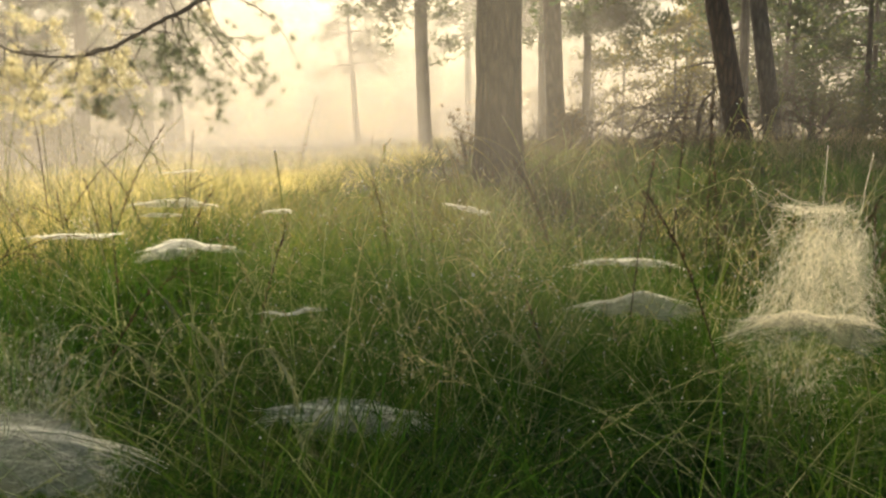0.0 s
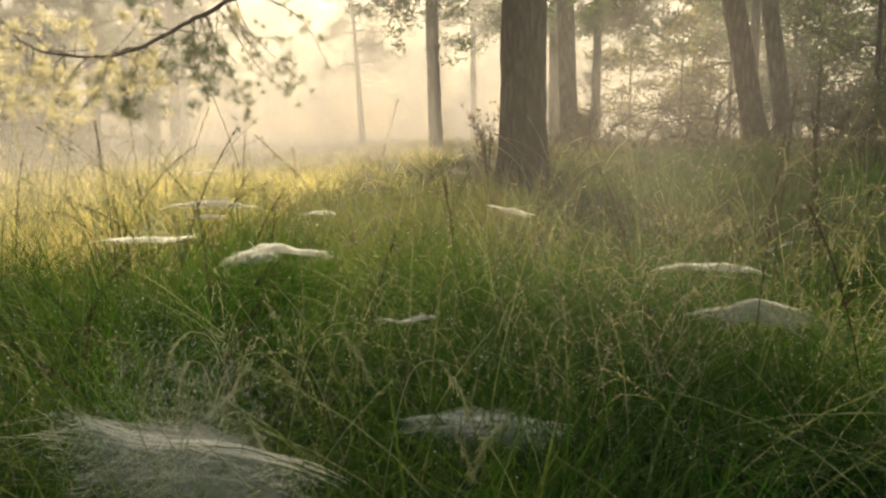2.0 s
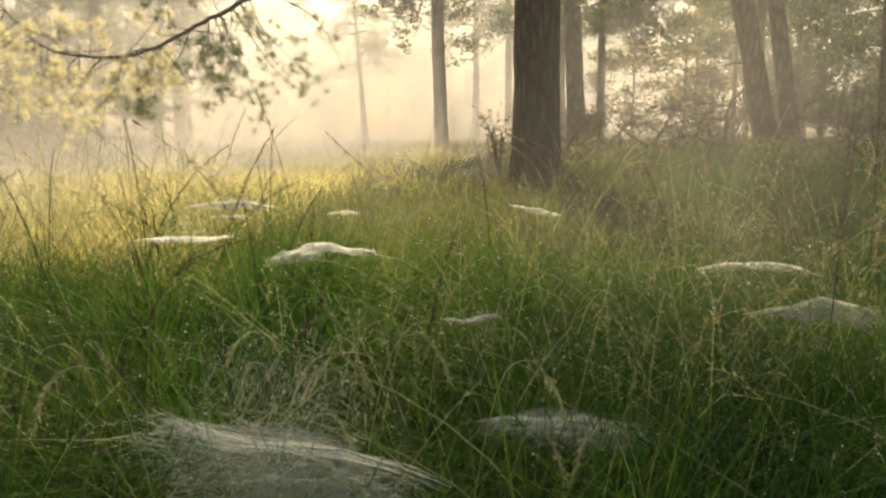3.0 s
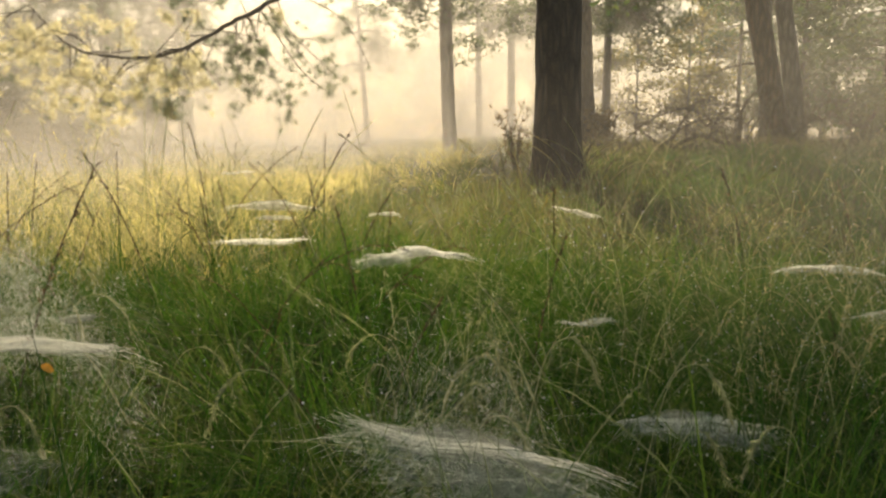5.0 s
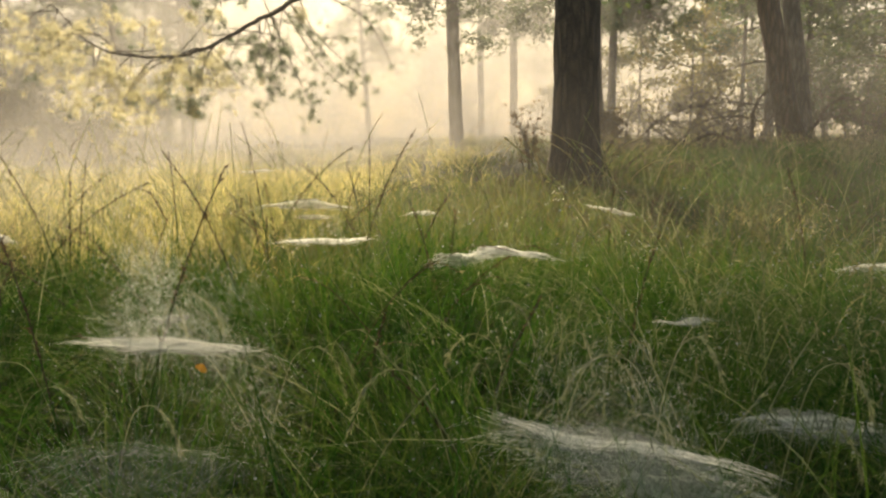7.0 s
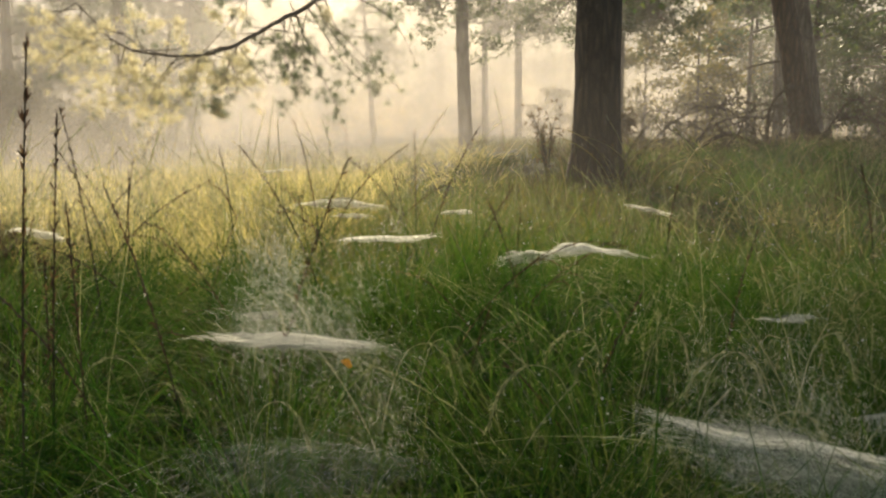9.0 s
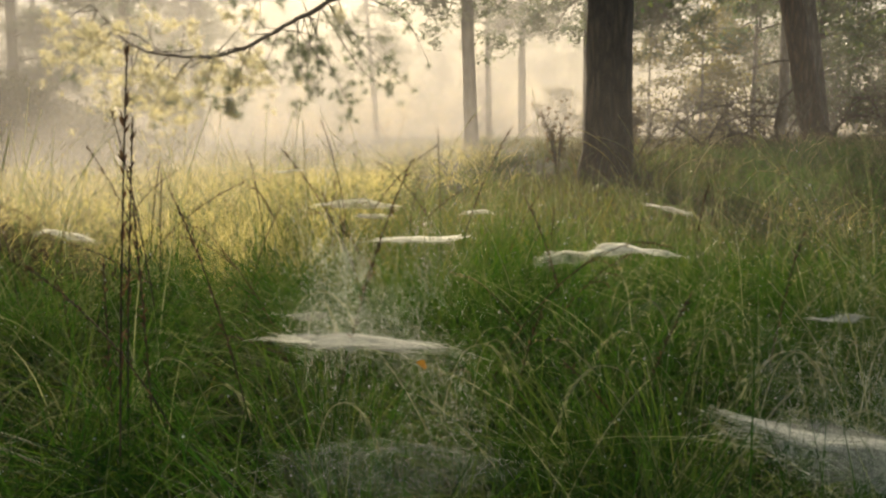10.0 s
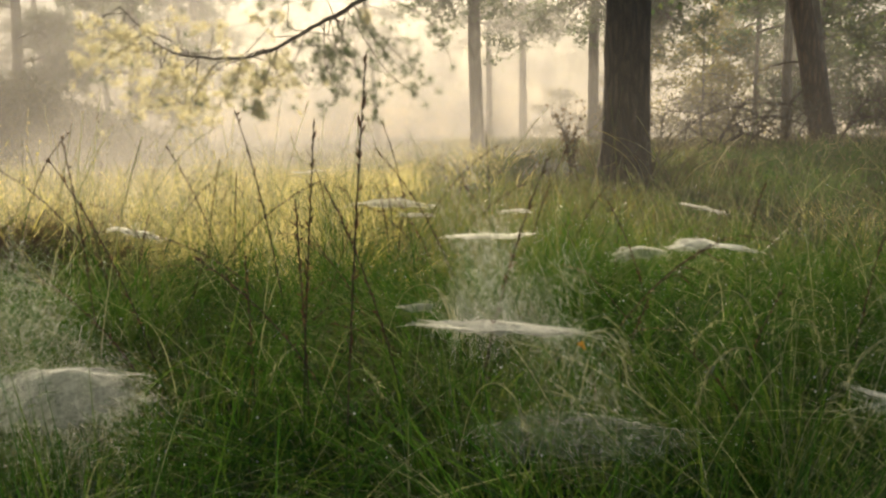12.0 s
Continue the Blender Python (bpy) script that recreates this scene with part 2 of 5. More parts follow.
def soil_material():
    m, n, l, out = material("mossy_soil")
    co = n.new("ShaderNodeTexCoord")
    a, b = n.new("ShaderNodeTexNoise"), n.new("ShaderNodeTexNoise")
    a.inputs["Scale"].default_value, a.inputs["Detail"].default_value = 1.4, 4
    b.inputs["Scale"].default_value, b.inputs["Detail"].default_value = 45, 6
    l.new(co.outputs["Object"], a.inputs["Vector"]), l.new(co.outputs["Object"], b.inputs["Vector"])
    mix = n.new("ShaderNodeMath")
    mix.operation = "MULTIPLY_ADD"
    mix.inputs[1].default_value = 0.6
    half = n.new("ShaderNodeMath")
    half.operation = "MULTIPLY"
    half.inputs[1].default_value = 0.5
    l.new(a.outputs["Fac"], half.inputs[0])
    l.new(b.outputs["Fac"], mix.inputs[0]), l.new(half.outputs[0], mix.inputs[2])
    col = ramp(n, [(0.35, (0.012, 0.014, 0.006)), (0.5, (0.03, 0.045, 0.012)), (0.62, (0.07, 0.055, 0.025)), (0.75, (0.06, 0.09, 0.02))])
    l.new(mix.outputs[0], col.inputs[0])
    bump = n.new("ShaderNodeBump")
    bump.inputs["Strength"].default_value, bump.inputs["Distance"].default_value = 0.8, 0.03
    l.new(b.outputs["Fac"], bump.inputs["Height"])
    p = n.new("ShaderNodeBsdfPrincipled")
    p.inputs["Roughness"].default_value = 0.95
    l.new(col.outputs[0], p.inputs["Base Color"]), l.new(bump.outputs[0], p.inputs["Normal"]), l.new(p.outputs[0], out.inputs[0])
    return m


def dew_material():
    m, n, l, out = material("dew_water")
    # a drop gathers the light behind it and sends it on, with a glint on top
    t, g, mx = n.new("ShaderNodeBsdfTranslucent"), n.new("ShaderNodeBsdfGlossy"), n.new("ShaderNodeMixShader")
    t.inputs["Color"].default_value = (0.97, 0.97, 0.97, 1)
    g.inputs["Roughness"].default_value = 0.05
    mx.inputs[0].default_value = 0.3
    l.new(t.outputs[0], mx.inputs[1]), l.new(g.outputs[0], mx.inputs[2]), l.new(mx.outputs[0], out.inputs[0])
    return m


SOIL = soil_material()
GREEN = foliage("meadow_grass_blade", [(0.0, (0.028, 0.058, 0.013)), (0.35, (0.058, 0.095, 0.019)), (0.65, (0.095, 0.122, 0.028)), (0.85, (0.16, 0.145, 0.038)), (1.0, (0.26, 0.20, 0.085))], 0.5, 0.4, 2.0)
# Straw grass, its paleness raised to paint in the sun on the meadow.
SUNNY = foliage("sun_painted_blade", [(0.0, (0.20, 0.24, 0.06)), (0.3, (0.40, 0.38, 0.15)), (0.6, (0.58, 0.52, 0.28)), (1.0, (0.70, 0.64, 0.44))], 0.72, 0.5, 1.5, glow=(1.7, 1.6, 1.05))
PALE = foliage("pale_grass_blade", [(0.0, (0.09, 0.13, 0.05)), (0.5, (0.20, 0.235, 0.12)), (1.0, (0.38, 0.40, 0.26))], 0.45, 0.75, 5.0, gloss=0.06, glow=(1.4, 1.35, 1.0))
# Darkened copy of the green: paints shade over the near grass and bank.
DEEP = foliage("shade_painted_green", [(0.0, (0.014, 0.048, 0.010)), (0.35, (0.030, 0.082, 0.016)), (0.65, (0.056, 0.110, 0.024)), (0.85, (0.092, 0.128, 0.038)), (1.0, (0.16, 0.175, 0.085))], 0.45, 0.6, 2.0, gloss=0.12, glow=(1.65, 1.7, 0.95))
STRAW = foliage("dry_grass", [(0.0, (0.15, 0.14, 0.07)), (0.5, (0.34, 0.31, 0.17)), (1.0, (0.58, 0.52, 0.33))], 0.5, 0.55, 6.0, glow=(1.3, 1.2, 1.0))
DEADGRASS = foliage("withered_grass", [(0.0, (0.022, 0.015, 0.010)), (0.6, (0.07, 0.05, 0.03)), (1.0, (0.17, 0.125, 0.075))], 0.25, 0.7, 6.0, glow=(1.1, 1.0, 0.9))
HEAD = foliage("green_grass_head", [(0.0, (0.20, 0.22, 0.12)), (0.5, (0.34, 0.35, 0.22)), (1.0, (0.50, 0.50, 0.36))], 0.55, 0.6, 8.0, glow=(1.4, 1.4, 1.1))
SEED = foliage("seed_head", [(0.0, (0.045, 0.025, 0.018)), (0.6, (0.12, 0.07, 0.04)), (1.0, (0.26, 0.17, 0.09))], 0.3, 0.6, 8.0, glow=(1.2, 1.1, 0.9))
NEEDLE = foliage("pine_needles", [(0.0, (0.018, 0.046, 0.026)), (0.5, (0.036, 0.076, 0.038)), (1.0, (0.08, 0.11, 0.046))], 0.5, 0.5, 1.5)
# Golden backlight is put into the needle colour.
GOLDNEEDLE = foliage("backlight_painted_needles", [(0.0, (0.12, 0.12, 0.05)), (0.35, (0.40, 0.38, 0.22)), (1.0, (0.70, 0.66, 0.50))], 0.85, 0.5, 5.0, glow=(1.5, 1.47, 1.4))
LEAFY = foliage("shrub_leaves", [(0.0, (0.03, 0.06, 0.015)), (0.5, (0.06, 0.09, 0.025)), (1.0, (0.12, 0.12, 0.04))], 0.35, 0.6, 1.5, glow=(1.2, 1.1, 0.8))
# Lit copy of the shrub leaves: the backlight is in the colour.
GLADE = foliage("backlight_painted_leaves", [(0.0, (0.07, 0.085, 0.022)), (0.5, (0.15, 0.15, 0.045)), (1.0, (0.26, 0.22, 0.08))], 0.6, 0.55, 0.8, glow=(1.7, 1.55, 0.9))
RUST = foliage("rusty_leaves", [(0.0, (0.09, 0.065, 0.03)), (1.0, (0.24, 0.15, 0.06))], 0.4, 0.5, 9.0, glow=(1.1, 1.0, 0.8))
ORANGE = foliage("orange_leaf", [(0.0, (0.55, 0.26, 0.04)), (1.0, (0.66, 0.36, 0.07))], 0.4, 0.5, 90.0, glow=(1.1, 1.0, 0.8))
BARK = bark("pine_bark", (0.017, 0.012, 0.009), (0.145, 0.095, 0.066))
BARKRED = bark("reddish_pine_bark", (0.018, 0.010, 0.008), (0.15, 0.075, 0.05))
BARKFAR = bark("grey_bark", (0.02, 0.017, 0.015), (0.12, 0.10, 0.085), 0.7)
TWIG = bark("twig_bark", (0.022, 0.016, 0.012), (0.12, 0.088, 0.062), 3.0, 0.004)
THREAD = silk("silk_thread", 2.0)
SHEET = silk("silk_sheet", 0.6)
# The gold is warm sunlight put into the thread colour.
GOLDTHREAD = silk("sun_painted_thread", 2.0, tone=(0.98, 0.93, 0.78))
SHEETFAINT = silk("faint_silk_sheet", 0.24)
# Heavier cover makes up for sunlight that these webs don't get.
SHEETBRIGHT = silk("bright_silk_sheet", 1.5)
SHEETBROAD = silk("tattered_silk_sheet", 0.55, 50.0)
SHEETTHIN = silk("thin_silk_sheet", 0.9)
DEW = dew_material()

# ---- ground ----
gx = np.concatenate([-np.geomspace(400, 12, 22), np.linspace(-11, 11, 150), np.geomspace(12, 400, 22)])
gy = np.concatenate([-np.geomspace(300, 4, 16), np.linspace(-3, 26, 190), np.geomspace(27, 700, 30)])
GX, GY = np.meshgrid(gx, gy, indexing="ij")
bumpy = 0.012 * rng.normal(size=GX.shape) * (np.abs(GX) < 11.5) * (GY < 26) * (GY > -3.5)
gv = np.stack([GX, GY, ground_z(GX, GY) + bumpy], -1).reshape(-1, 3)
ii, jj = np.meshgrid(np.arange(len(gx) - 1), np.arange(len(gy) - 1), indexing="ij")
g0 = ii * len(gy) + jj
ground = build("ground", gv, np.stack([g0, g0 + len(gy), g0 + len(gy) + 1, g0 + 1], -1).reshape(-1, 4), SOIL)
tagged(ground, "dark mossy forest meadow soil rising to a low bank", "ground", kind="structure")


# ---- trees ----
def needles(centres, radius, count, width, up=0.25):
    """Needle tufts: count needles standing out from every centre."""
    n = len(centres)
    d = unit(rng.normal(size=(n, count, 3)) + np.array([0, 0, up]))
    r = np.asarray(radius).reshape(-1, 1, 1) * rng.uniform(0.6, 1.1, (n, count, 1))
    a = np.repeat(np.asarray(centres)[:, None], count, 1)
    p = np.stack([a + d * r * 0.08, a + d * r], 2).reshape(-1, 2, 3)
    w = np.tile([width, width * 0.35], (n * count, 1))
    return ribbons(p, w)


def limb_path(start, az, length, rise, sag, k=9, wander=0.06):
    s = np.linspace(0, 1, k)[:, None]
    d = np.array([math.cos(az), math.sin(az), 0])
    p = np.asarray(start) + d * s * length + np.array([0, 0, 1]) * (rise * s - sag * s**2) * length
    return p + np.cumsum(rng.normal(size=(k, 3)) * wander * length / k, 0) * (s > 0)


def pine(foot, top, r0, r1, label, crown_low, limbs, reach, tufts, tuft_r, mat=None, needle_mat=None, leaf_w=0.012, count=12, bare=(), seg=20, name="pine_tree", far=False, side=(0.0, 3.1416)):
    """A pine: tapered trunk from foot to top, limbs from crown_low up, with needle tufts."""
    foot, top = np.asarray(foot, float), np.asarray(top, float)
    tree = new(name)
    tagged(tree, label, "tree")
    k = 46
    s = np.linspace(0, 1, k) ** 1.5
    line = foot + (top - foot) * s[:, None]
    line[:, :2] += np.cumsum(rng.normal(size=(k, 2)) * 0.004, 0) * (s[:, None] > 0.02)
    h = np.linalg.norm(top - foot)
    rad = r0 + (r1 - r0) * s + r0 * 0.45 * np.exp(-s * h / 0.22)
    line[0, 2] -= 0.25
    part_trunk = build("trunk", *tube(line, rad, seg, 0.022), mat or BARK, tree)
    wood, cents, rs = [], [], []
    for i in range(limbs):
        f = crown_low / h + (1 - crown_low / h) * ((i + rng.uniform(0, 1)) / limbs)
        start = foot + (top - foot) * f
        az = side[0] + rng.uniform(-side[1], side[1])
        ln = reach * (1.15 - 0.75 * f) * rng.uniform(0.6, 1.1)
        path = limb_path(start, az, ln, rng.uniform(0.05, 0.45), rng.uniform(0.1, 0.5))
        arm = tube(path, np.linspace(r1 * 0.6 + 0.012 * ln, 0.006, len(path)), 6)
        wood.append(arm) if far else build("branch", *arm, TWIG, tree)
        m = max(3, tufts // limbs)
        at = rng.uniform(0.3, 1.0, m) ** 0.8 * (len(path) - 1)
        b = path[at.astype(int)] + (path[np.minimum(at.astype(int) + 1, len(path) - 1)] - path[at.astype(int)]) * (at % 1)[:, None]
        twig = rng.normal(size=(m, 3)) * np.array([0.16, 0.16, 0.10]) * ln * 0.9
        cents.append(b + twig), rs.append(np.full(m, tuft_r) * rng.uniform(0.7, 1.3, m))
        pts = np.stack([b, b + twig * 0.5 + np.array([0, 0, -0.02]), b + twig], 1)
        wood.append(ribbons(pts, np.tile([0.016, 0.011, 0.006], (m, 1))))
    for z, az, ln in bare:
        path = limb_path(foot + (top - foot) * (z / h), az, ln, 0.1, 0.3)
        build("dead_branch", *tube(path, np.linspace(0.02, 0.004, len(path)), 6), TWIG, tree, "bare dead branch stub")
    if wood:
        tagged(build("twigs", *join(wood), TWIG, tree), kind="stuff")
    if cents:
        build("crown", *needles(np.concatenate(cents), np.concatenate(rs), count, leaf_w), needle_mat or NEEDLE, tree)
    return tree


near_pine = pine((1.05, 7.37, 0.27), (0.92, 7.5, 13.5), 0.205, 0.10, "stout brown-barked pine standing in the wet grass", 6.5, 16, 3.2, 700, 0.16, seg=40, name="pine_tree")
leaning_pine = pine((4.58, 11.37, 0.46), (1.9, 11.8, 13.0), 0.155, 0.08, "leaning dark reddish-brown pine beside fallen deadwood", 7.0, 14, 3.0, 800, 0.16, BARKRED, bare=((1.3, 2.9, 0.8),))
grey_pine = pine((7.85, 18.87, 0.45), (5.6, 19.2, 15.0), 0.20, 0.1, "leaning grey-barked pine in thin mist", 4.5, 18, 3.2, 800, 0.18, BARKFAR)
pine((2.56, 15.17, 0.40), (1.9, 15.3, 14.0), 0.165, 0.08, "slim pine with hazy sunlit bark behind a stouter one", 7.0, 20, 3.0, 1300, 0.22, leaf_w=0.02, count=14)
# one-sided crown, out of sight, shaped to shade the near grass
slender_pine = pine((0.16, 18.87, 0.30), (-0.3, 19.0, 16.0), 0.15, 0.08, "slender straight pine fading into bright mist", 7.8, 44, 2.0, 1900, 0.28, BARKFAR, leaf_w=0.026, count=14, side=(0.0, 1.3))
thin_pine = pine((4.46, 23.87, 0.42), (4.4, 24.0, 10.5), 0.125, 0.05, "thin straight pine fading into mist", 3.2, 30, 3.2, 1900, 0.24, BARKFAR, leaf_w=0.02)
rusty_foot = pine((2.85, 19.77, 0.40), (2.75, 19.9, 15.0), 0.125, 0.07, "thin pine with rusty light at its foot", 9.3, 22, 3.4, 1500, 0.26, BARKFAR, leaf_w=0.022, count=14)
pine((8.45, 22.77, 0.42), (8.3, 23.0, 15.0), 0.13, 0.07, "thin grey pine in mist behind a leaning trunk", 3.6, 18, 3.0, 900, 0.2, BARKFAR)
crooked_pine = pine((3.5, 45.8, 0.4), (3.2, 46.0, 16.0), 0.21, 0.1, "pale crooked trunk lost in bright mist", 5.0, 16, 3.5, 500, 0.3, BARKFAR, leaf_w=0.02)
pine((2.0, 52.0, 0.4), (1.8, 52.0, 16.0), 0.2, 0.1, "faint trunk lost in bright mist", 6.0, 16, 3.5, 500, 0.3, BARKFAR, leaf_w=0.02)

# far wood, lost in the mist
rng = np.random.default_rng(21)
for i in range(34):
    x = -46 + 3.0 * i + rng.uniform(-1.4, 1.4)
    if (-10.0 < x <= -4.0 and i % 2) or -4.0 < x < 27.0:
        continue
    y = rng.uniform(32, 60) if x < 2 else rng.uniform(36, 66)
    z = float(ground_z(x, y))
    pine((x, y, z), (x + rng.uniform(-0.8, 0.8), y, rng.uniform(13, 18) if x > 6 else 6 + 0.09 * y), rng.uniform(0.16, 0.26), 0.07, "distant pine dissolving in bright mist", rng.uniform(2.0, 4.5), 18, 4.2, 460 if abs(x) < 30 else 160, 0.42, BARKFAR, leaf_w=0.04, count=9, seg=10, far=True)


def leaf_pads(centres, radii, count, leaf, flat=0.45):
    """Flat pads of foliage: count short leaves round every centre, thinning out to the rim."""
    c, r = np.asarray(centres, float), np.asarray(radii, float)
    n = len(c)
    off = rng.normal(size=(n, count, 3)) * np.array([0.5, 0.5, 0.5 * flat])
    off[..., 2] += 0.12 * flat - 0.18 * (off[..., 0] ** 2 + off[..., 1] ** 2)
    p = (c[:, None] + off * r[:, None, None]).reshape(-1, 3)
    d = unit(rng.normal(size=p.shape) * np.array([1, 1, 0.6]))
    ln = leaf * rng.uniform(0.5, 1.2, (len(p), 1))
    return ribbons(np.stack([p, p + d * ln * 0.5, p + d * ln], 1), np.tile([leaf * 0.15, leaf * 0.42, leaf * 0.1], (len(p), 1)))


def pad_tree(x, y, h, spread, low, n, label, mat, leaf=0.24, count=60, size=(0.5, 1.0), r0=0.14, lean=0.0, name="pine_tree"):
    """A tree whose crown is made of separate boughs, each ending in flat pads of foliage with gaps between."""
    tree = new(name)
    tagged(tree, label, "tree")
    z0 = float(ground_z(x, y))
    foot, top = np.array([x, y, z0 - 0.2]), np.array([x + lean, y, z0 + h])
    line = smoothline([foot, foot * 0.6 + top * 0.4 + rng.normal(size=3) * (0.12, 0.12, 0), top], 24)
    build("trunk", *tube(line, np.linspace(r0, 0.03, 24), 12, 0.03), BARKFAR, tree)
    wood, cs, rs = [], [], []
    for i in range(n):
        f = (low + (h - low) * ((i + rng.uniform(0, 1)) / n)) / h
        a = foot + (top - foot) * f
        az, ln = rng.uniform(0, 6.283), spread * (1.05 - 0.8 * f**1.6) * rng.uniform(0.45, 1.1)
        path = limb_path(a, az, ln, rng.uniform(0.0, 0.4), rng.uniform(0.1, 0.5), 7)
        wood.append(tube(path, np.linspace(0.015 + 0.012 * ln, 0.008, 7), 5))
        for q in (0.55, 0.8, 1.0):
            if rng.random() < 0.8:
                cs.append(path[int(q * 6)] + rng.normal(size=3) * 0.15 * ln * (1, 1, 0.5)), rs.append(rng.uniform(*size))
    tagged(build("boughs", *join(wood), TWIG, tree), kind="stuff")
    build("crown", *leaf_pads(cs, rs, count, leaf), mat, tree)
    return tree


# young pines at the edge of the wood, green almost to the ground
rng = np.random.default_rng(31)
for x, y, h in ((12.4, 30.0, 6.6), (13.6, 27.0, 7.5), (15.6, 31, 9.0), (17.0, 27.5, 8.5), (15.0, 36, 10.0), (18.8, 34, 11.0), (20.2, 30.0, 8.0)):
    pad_tree(x, y, h, 2.3, 1.0, 20, "young bushy pine at the misty edge of the wood", NEEDLE, 0.20, 50, (0.4, 0.85))
# the dense misty wood behind them
for x, y, h in ((17.5, 45, 12), (20.5, 47, 10.5), (23.5, 45, 6.8), (26.5, 50, 12), (22.0, 53, 13), (18.5, 53, 13), (30.5, 50, 12), (28.5, 44, 11), (34, 46, 12), (38, 50, 13)):
    pad_tree(x, y, h, 3.6, 0.8, 26, "dense dark pine in the blue-grey mist of the wood", NEEDLE, 0.34, 52, (0.7, 1.4), 0.2)
# sparse growth where the wood opens, backlight put into its leaf colour
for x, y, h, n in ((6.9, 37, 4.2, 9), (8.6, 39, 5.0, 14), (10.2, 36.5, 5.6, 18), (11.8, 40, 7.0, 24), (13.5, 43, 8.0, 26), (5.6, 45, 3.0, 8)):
    pad_tree(x, y, h, 2.2, 0.3, n, "slight tree in the wood's bright gap, backlight put into its colour", GLADE, 0.24, 50, (0.45, 0.9), 0.08, name="young_tree")
# a pine whose low boughs hang into the bright gap
pad_tree(10.5, 31.0, 8.5, 3.4, 4.0, 20, "misty pine with flat dark boughs spread before the light", NEEDLE, 0.22, 70, (0.6, 1.0), 0.10)


def low_bough(tree, start, end, mat, n, size, leaf, first=5):
    """A drooping bough with needle pads, reaching out of a pine's trunk."""
    start, end = np.array(start), np.array(end)
    path = smoothline([start, start * 0.5 + end * 0.5 + (0, 0, 0.25), end], 12)
    bough = build("low_bough", *tube(path, np.linspace(0.03, 0.008, 12), 6), TWIG, tree)
    at = path[rng.integers(first, 12, n)] + rng.normal(size=(n, 3)) * (0.28, 0.2, 0.2)
    build("bough_needles", *leaf_pads(at, rng.uniform(0.6, 1.2, n) * size, 55, leaf, 0.7), mat, bough)


# unseen boughs, added on the stout pine to shade the grass before it
for end in ((-0.3, 7.4, 3.6), (-1.45, 7.2, 2.9), (-1.0, 6.9, 3.5), (-0.1, 7.1, 2.75), (-0.6, 7.0, 3.4), (-1.9, 7.3, 3.2), (-1.6, 7.1, 2.7)):
    low_bough(near_pine, (1.0, 7.45, end[2] + 0.4), end, NEEDLE, 4, 0.42, 0.12, 8)
for end in ((1.9, 7.0, 2.7), (2.3, 7.3, 3.1), (2.0, 7.2, 3.4), (2.8, 7.1, 2.8), (3.1, 7.2, 3.4)):
    low_bough(near_pine, (1.1, 7.45, end[2] + 0.4), end, NEEDLE, 7, 0.42, 0.12, 6)
low_bough(near_pine, (1.0, 7.45, 3.2), (-0.15, 7.2, 2.88), NEEDLE, 4, 0.32, 0.12, 10)
# unseen high boughs, added on two pines to shade the bank
for end in ((2.0, 11.2, 2.95), (2.6, 11.1, 3.2), (3.2, 11.2, 2.95), (1.6, 11.3, 3.4), (2.9, 11.3, 3.6), (3.6, 11.2, 3.3)):
    low_bough(leaning_pine, (4.0, 11.45, end[2] + 0.35), end, NEEDLE, 8, 0.42, 0.13)
for end in ((4.2, 18.6, 4.6), (5.2, 18.5, 5.0), (6.0, 18.7, 5.6), (3.6, 18.8, 5.4), (7.6, 18.6, 4.7), (8.6, 18.7, 5.2), (5.0, 18.6, 5.9)):
    low_bough(grey_pine, (7.1, 18.97, end[2] + 0.5), end, NEEDLE, 10, 0.5, 0.16)
for end in ((1.75, 18.4, 2.75), (1.3, 18.9, 3.1), (0.75, 18.6, 2.7), (3.2, 19.0, 2.95), (2.3, 19.2, 3.3), (3.9, 19.4, 3.2)):
    low_bough(rusty_foot, (2.8, 19.8, 3.9), end, NEEDLE, 9, 0.26, 0.10)
for end in ((4.6, 45.0, 5.9), (1.8, 45.0, 5.8), (2.6, 45.0, 6.6), (5.6, 45.5, 6.4), (0.6, 45.5, 7.0)):
    low_bough(crooked_pine, (3.4, 45.8, 7.4), end, NEEDLE, 12, 0.6, 0.24)
for end in ((-0.9, 18.2, 3.0), (-1.3, 18.6, 3.4), (0.75, 18.4, 3.3), (-0.4, 18.3, 3.2), (-0.7, 18.6, 3.6), (-1.6, 18.4, 3.7)):
    low_bough(slender_pine, (0.05, 18.9, 4.2), end, NEEDLE, 9, 0.25, 0.10)
for end in ((5.6, 23.0, 3.6), (3.6, 23.2, 3.5), (5.2, 22.8, 2.9), (6.4, 23.4, 4.0)):
    low_bough(thin_pine, (4.44, 23.9, 4.4), end, NEEDLE, 10, 0.32, 0.12)


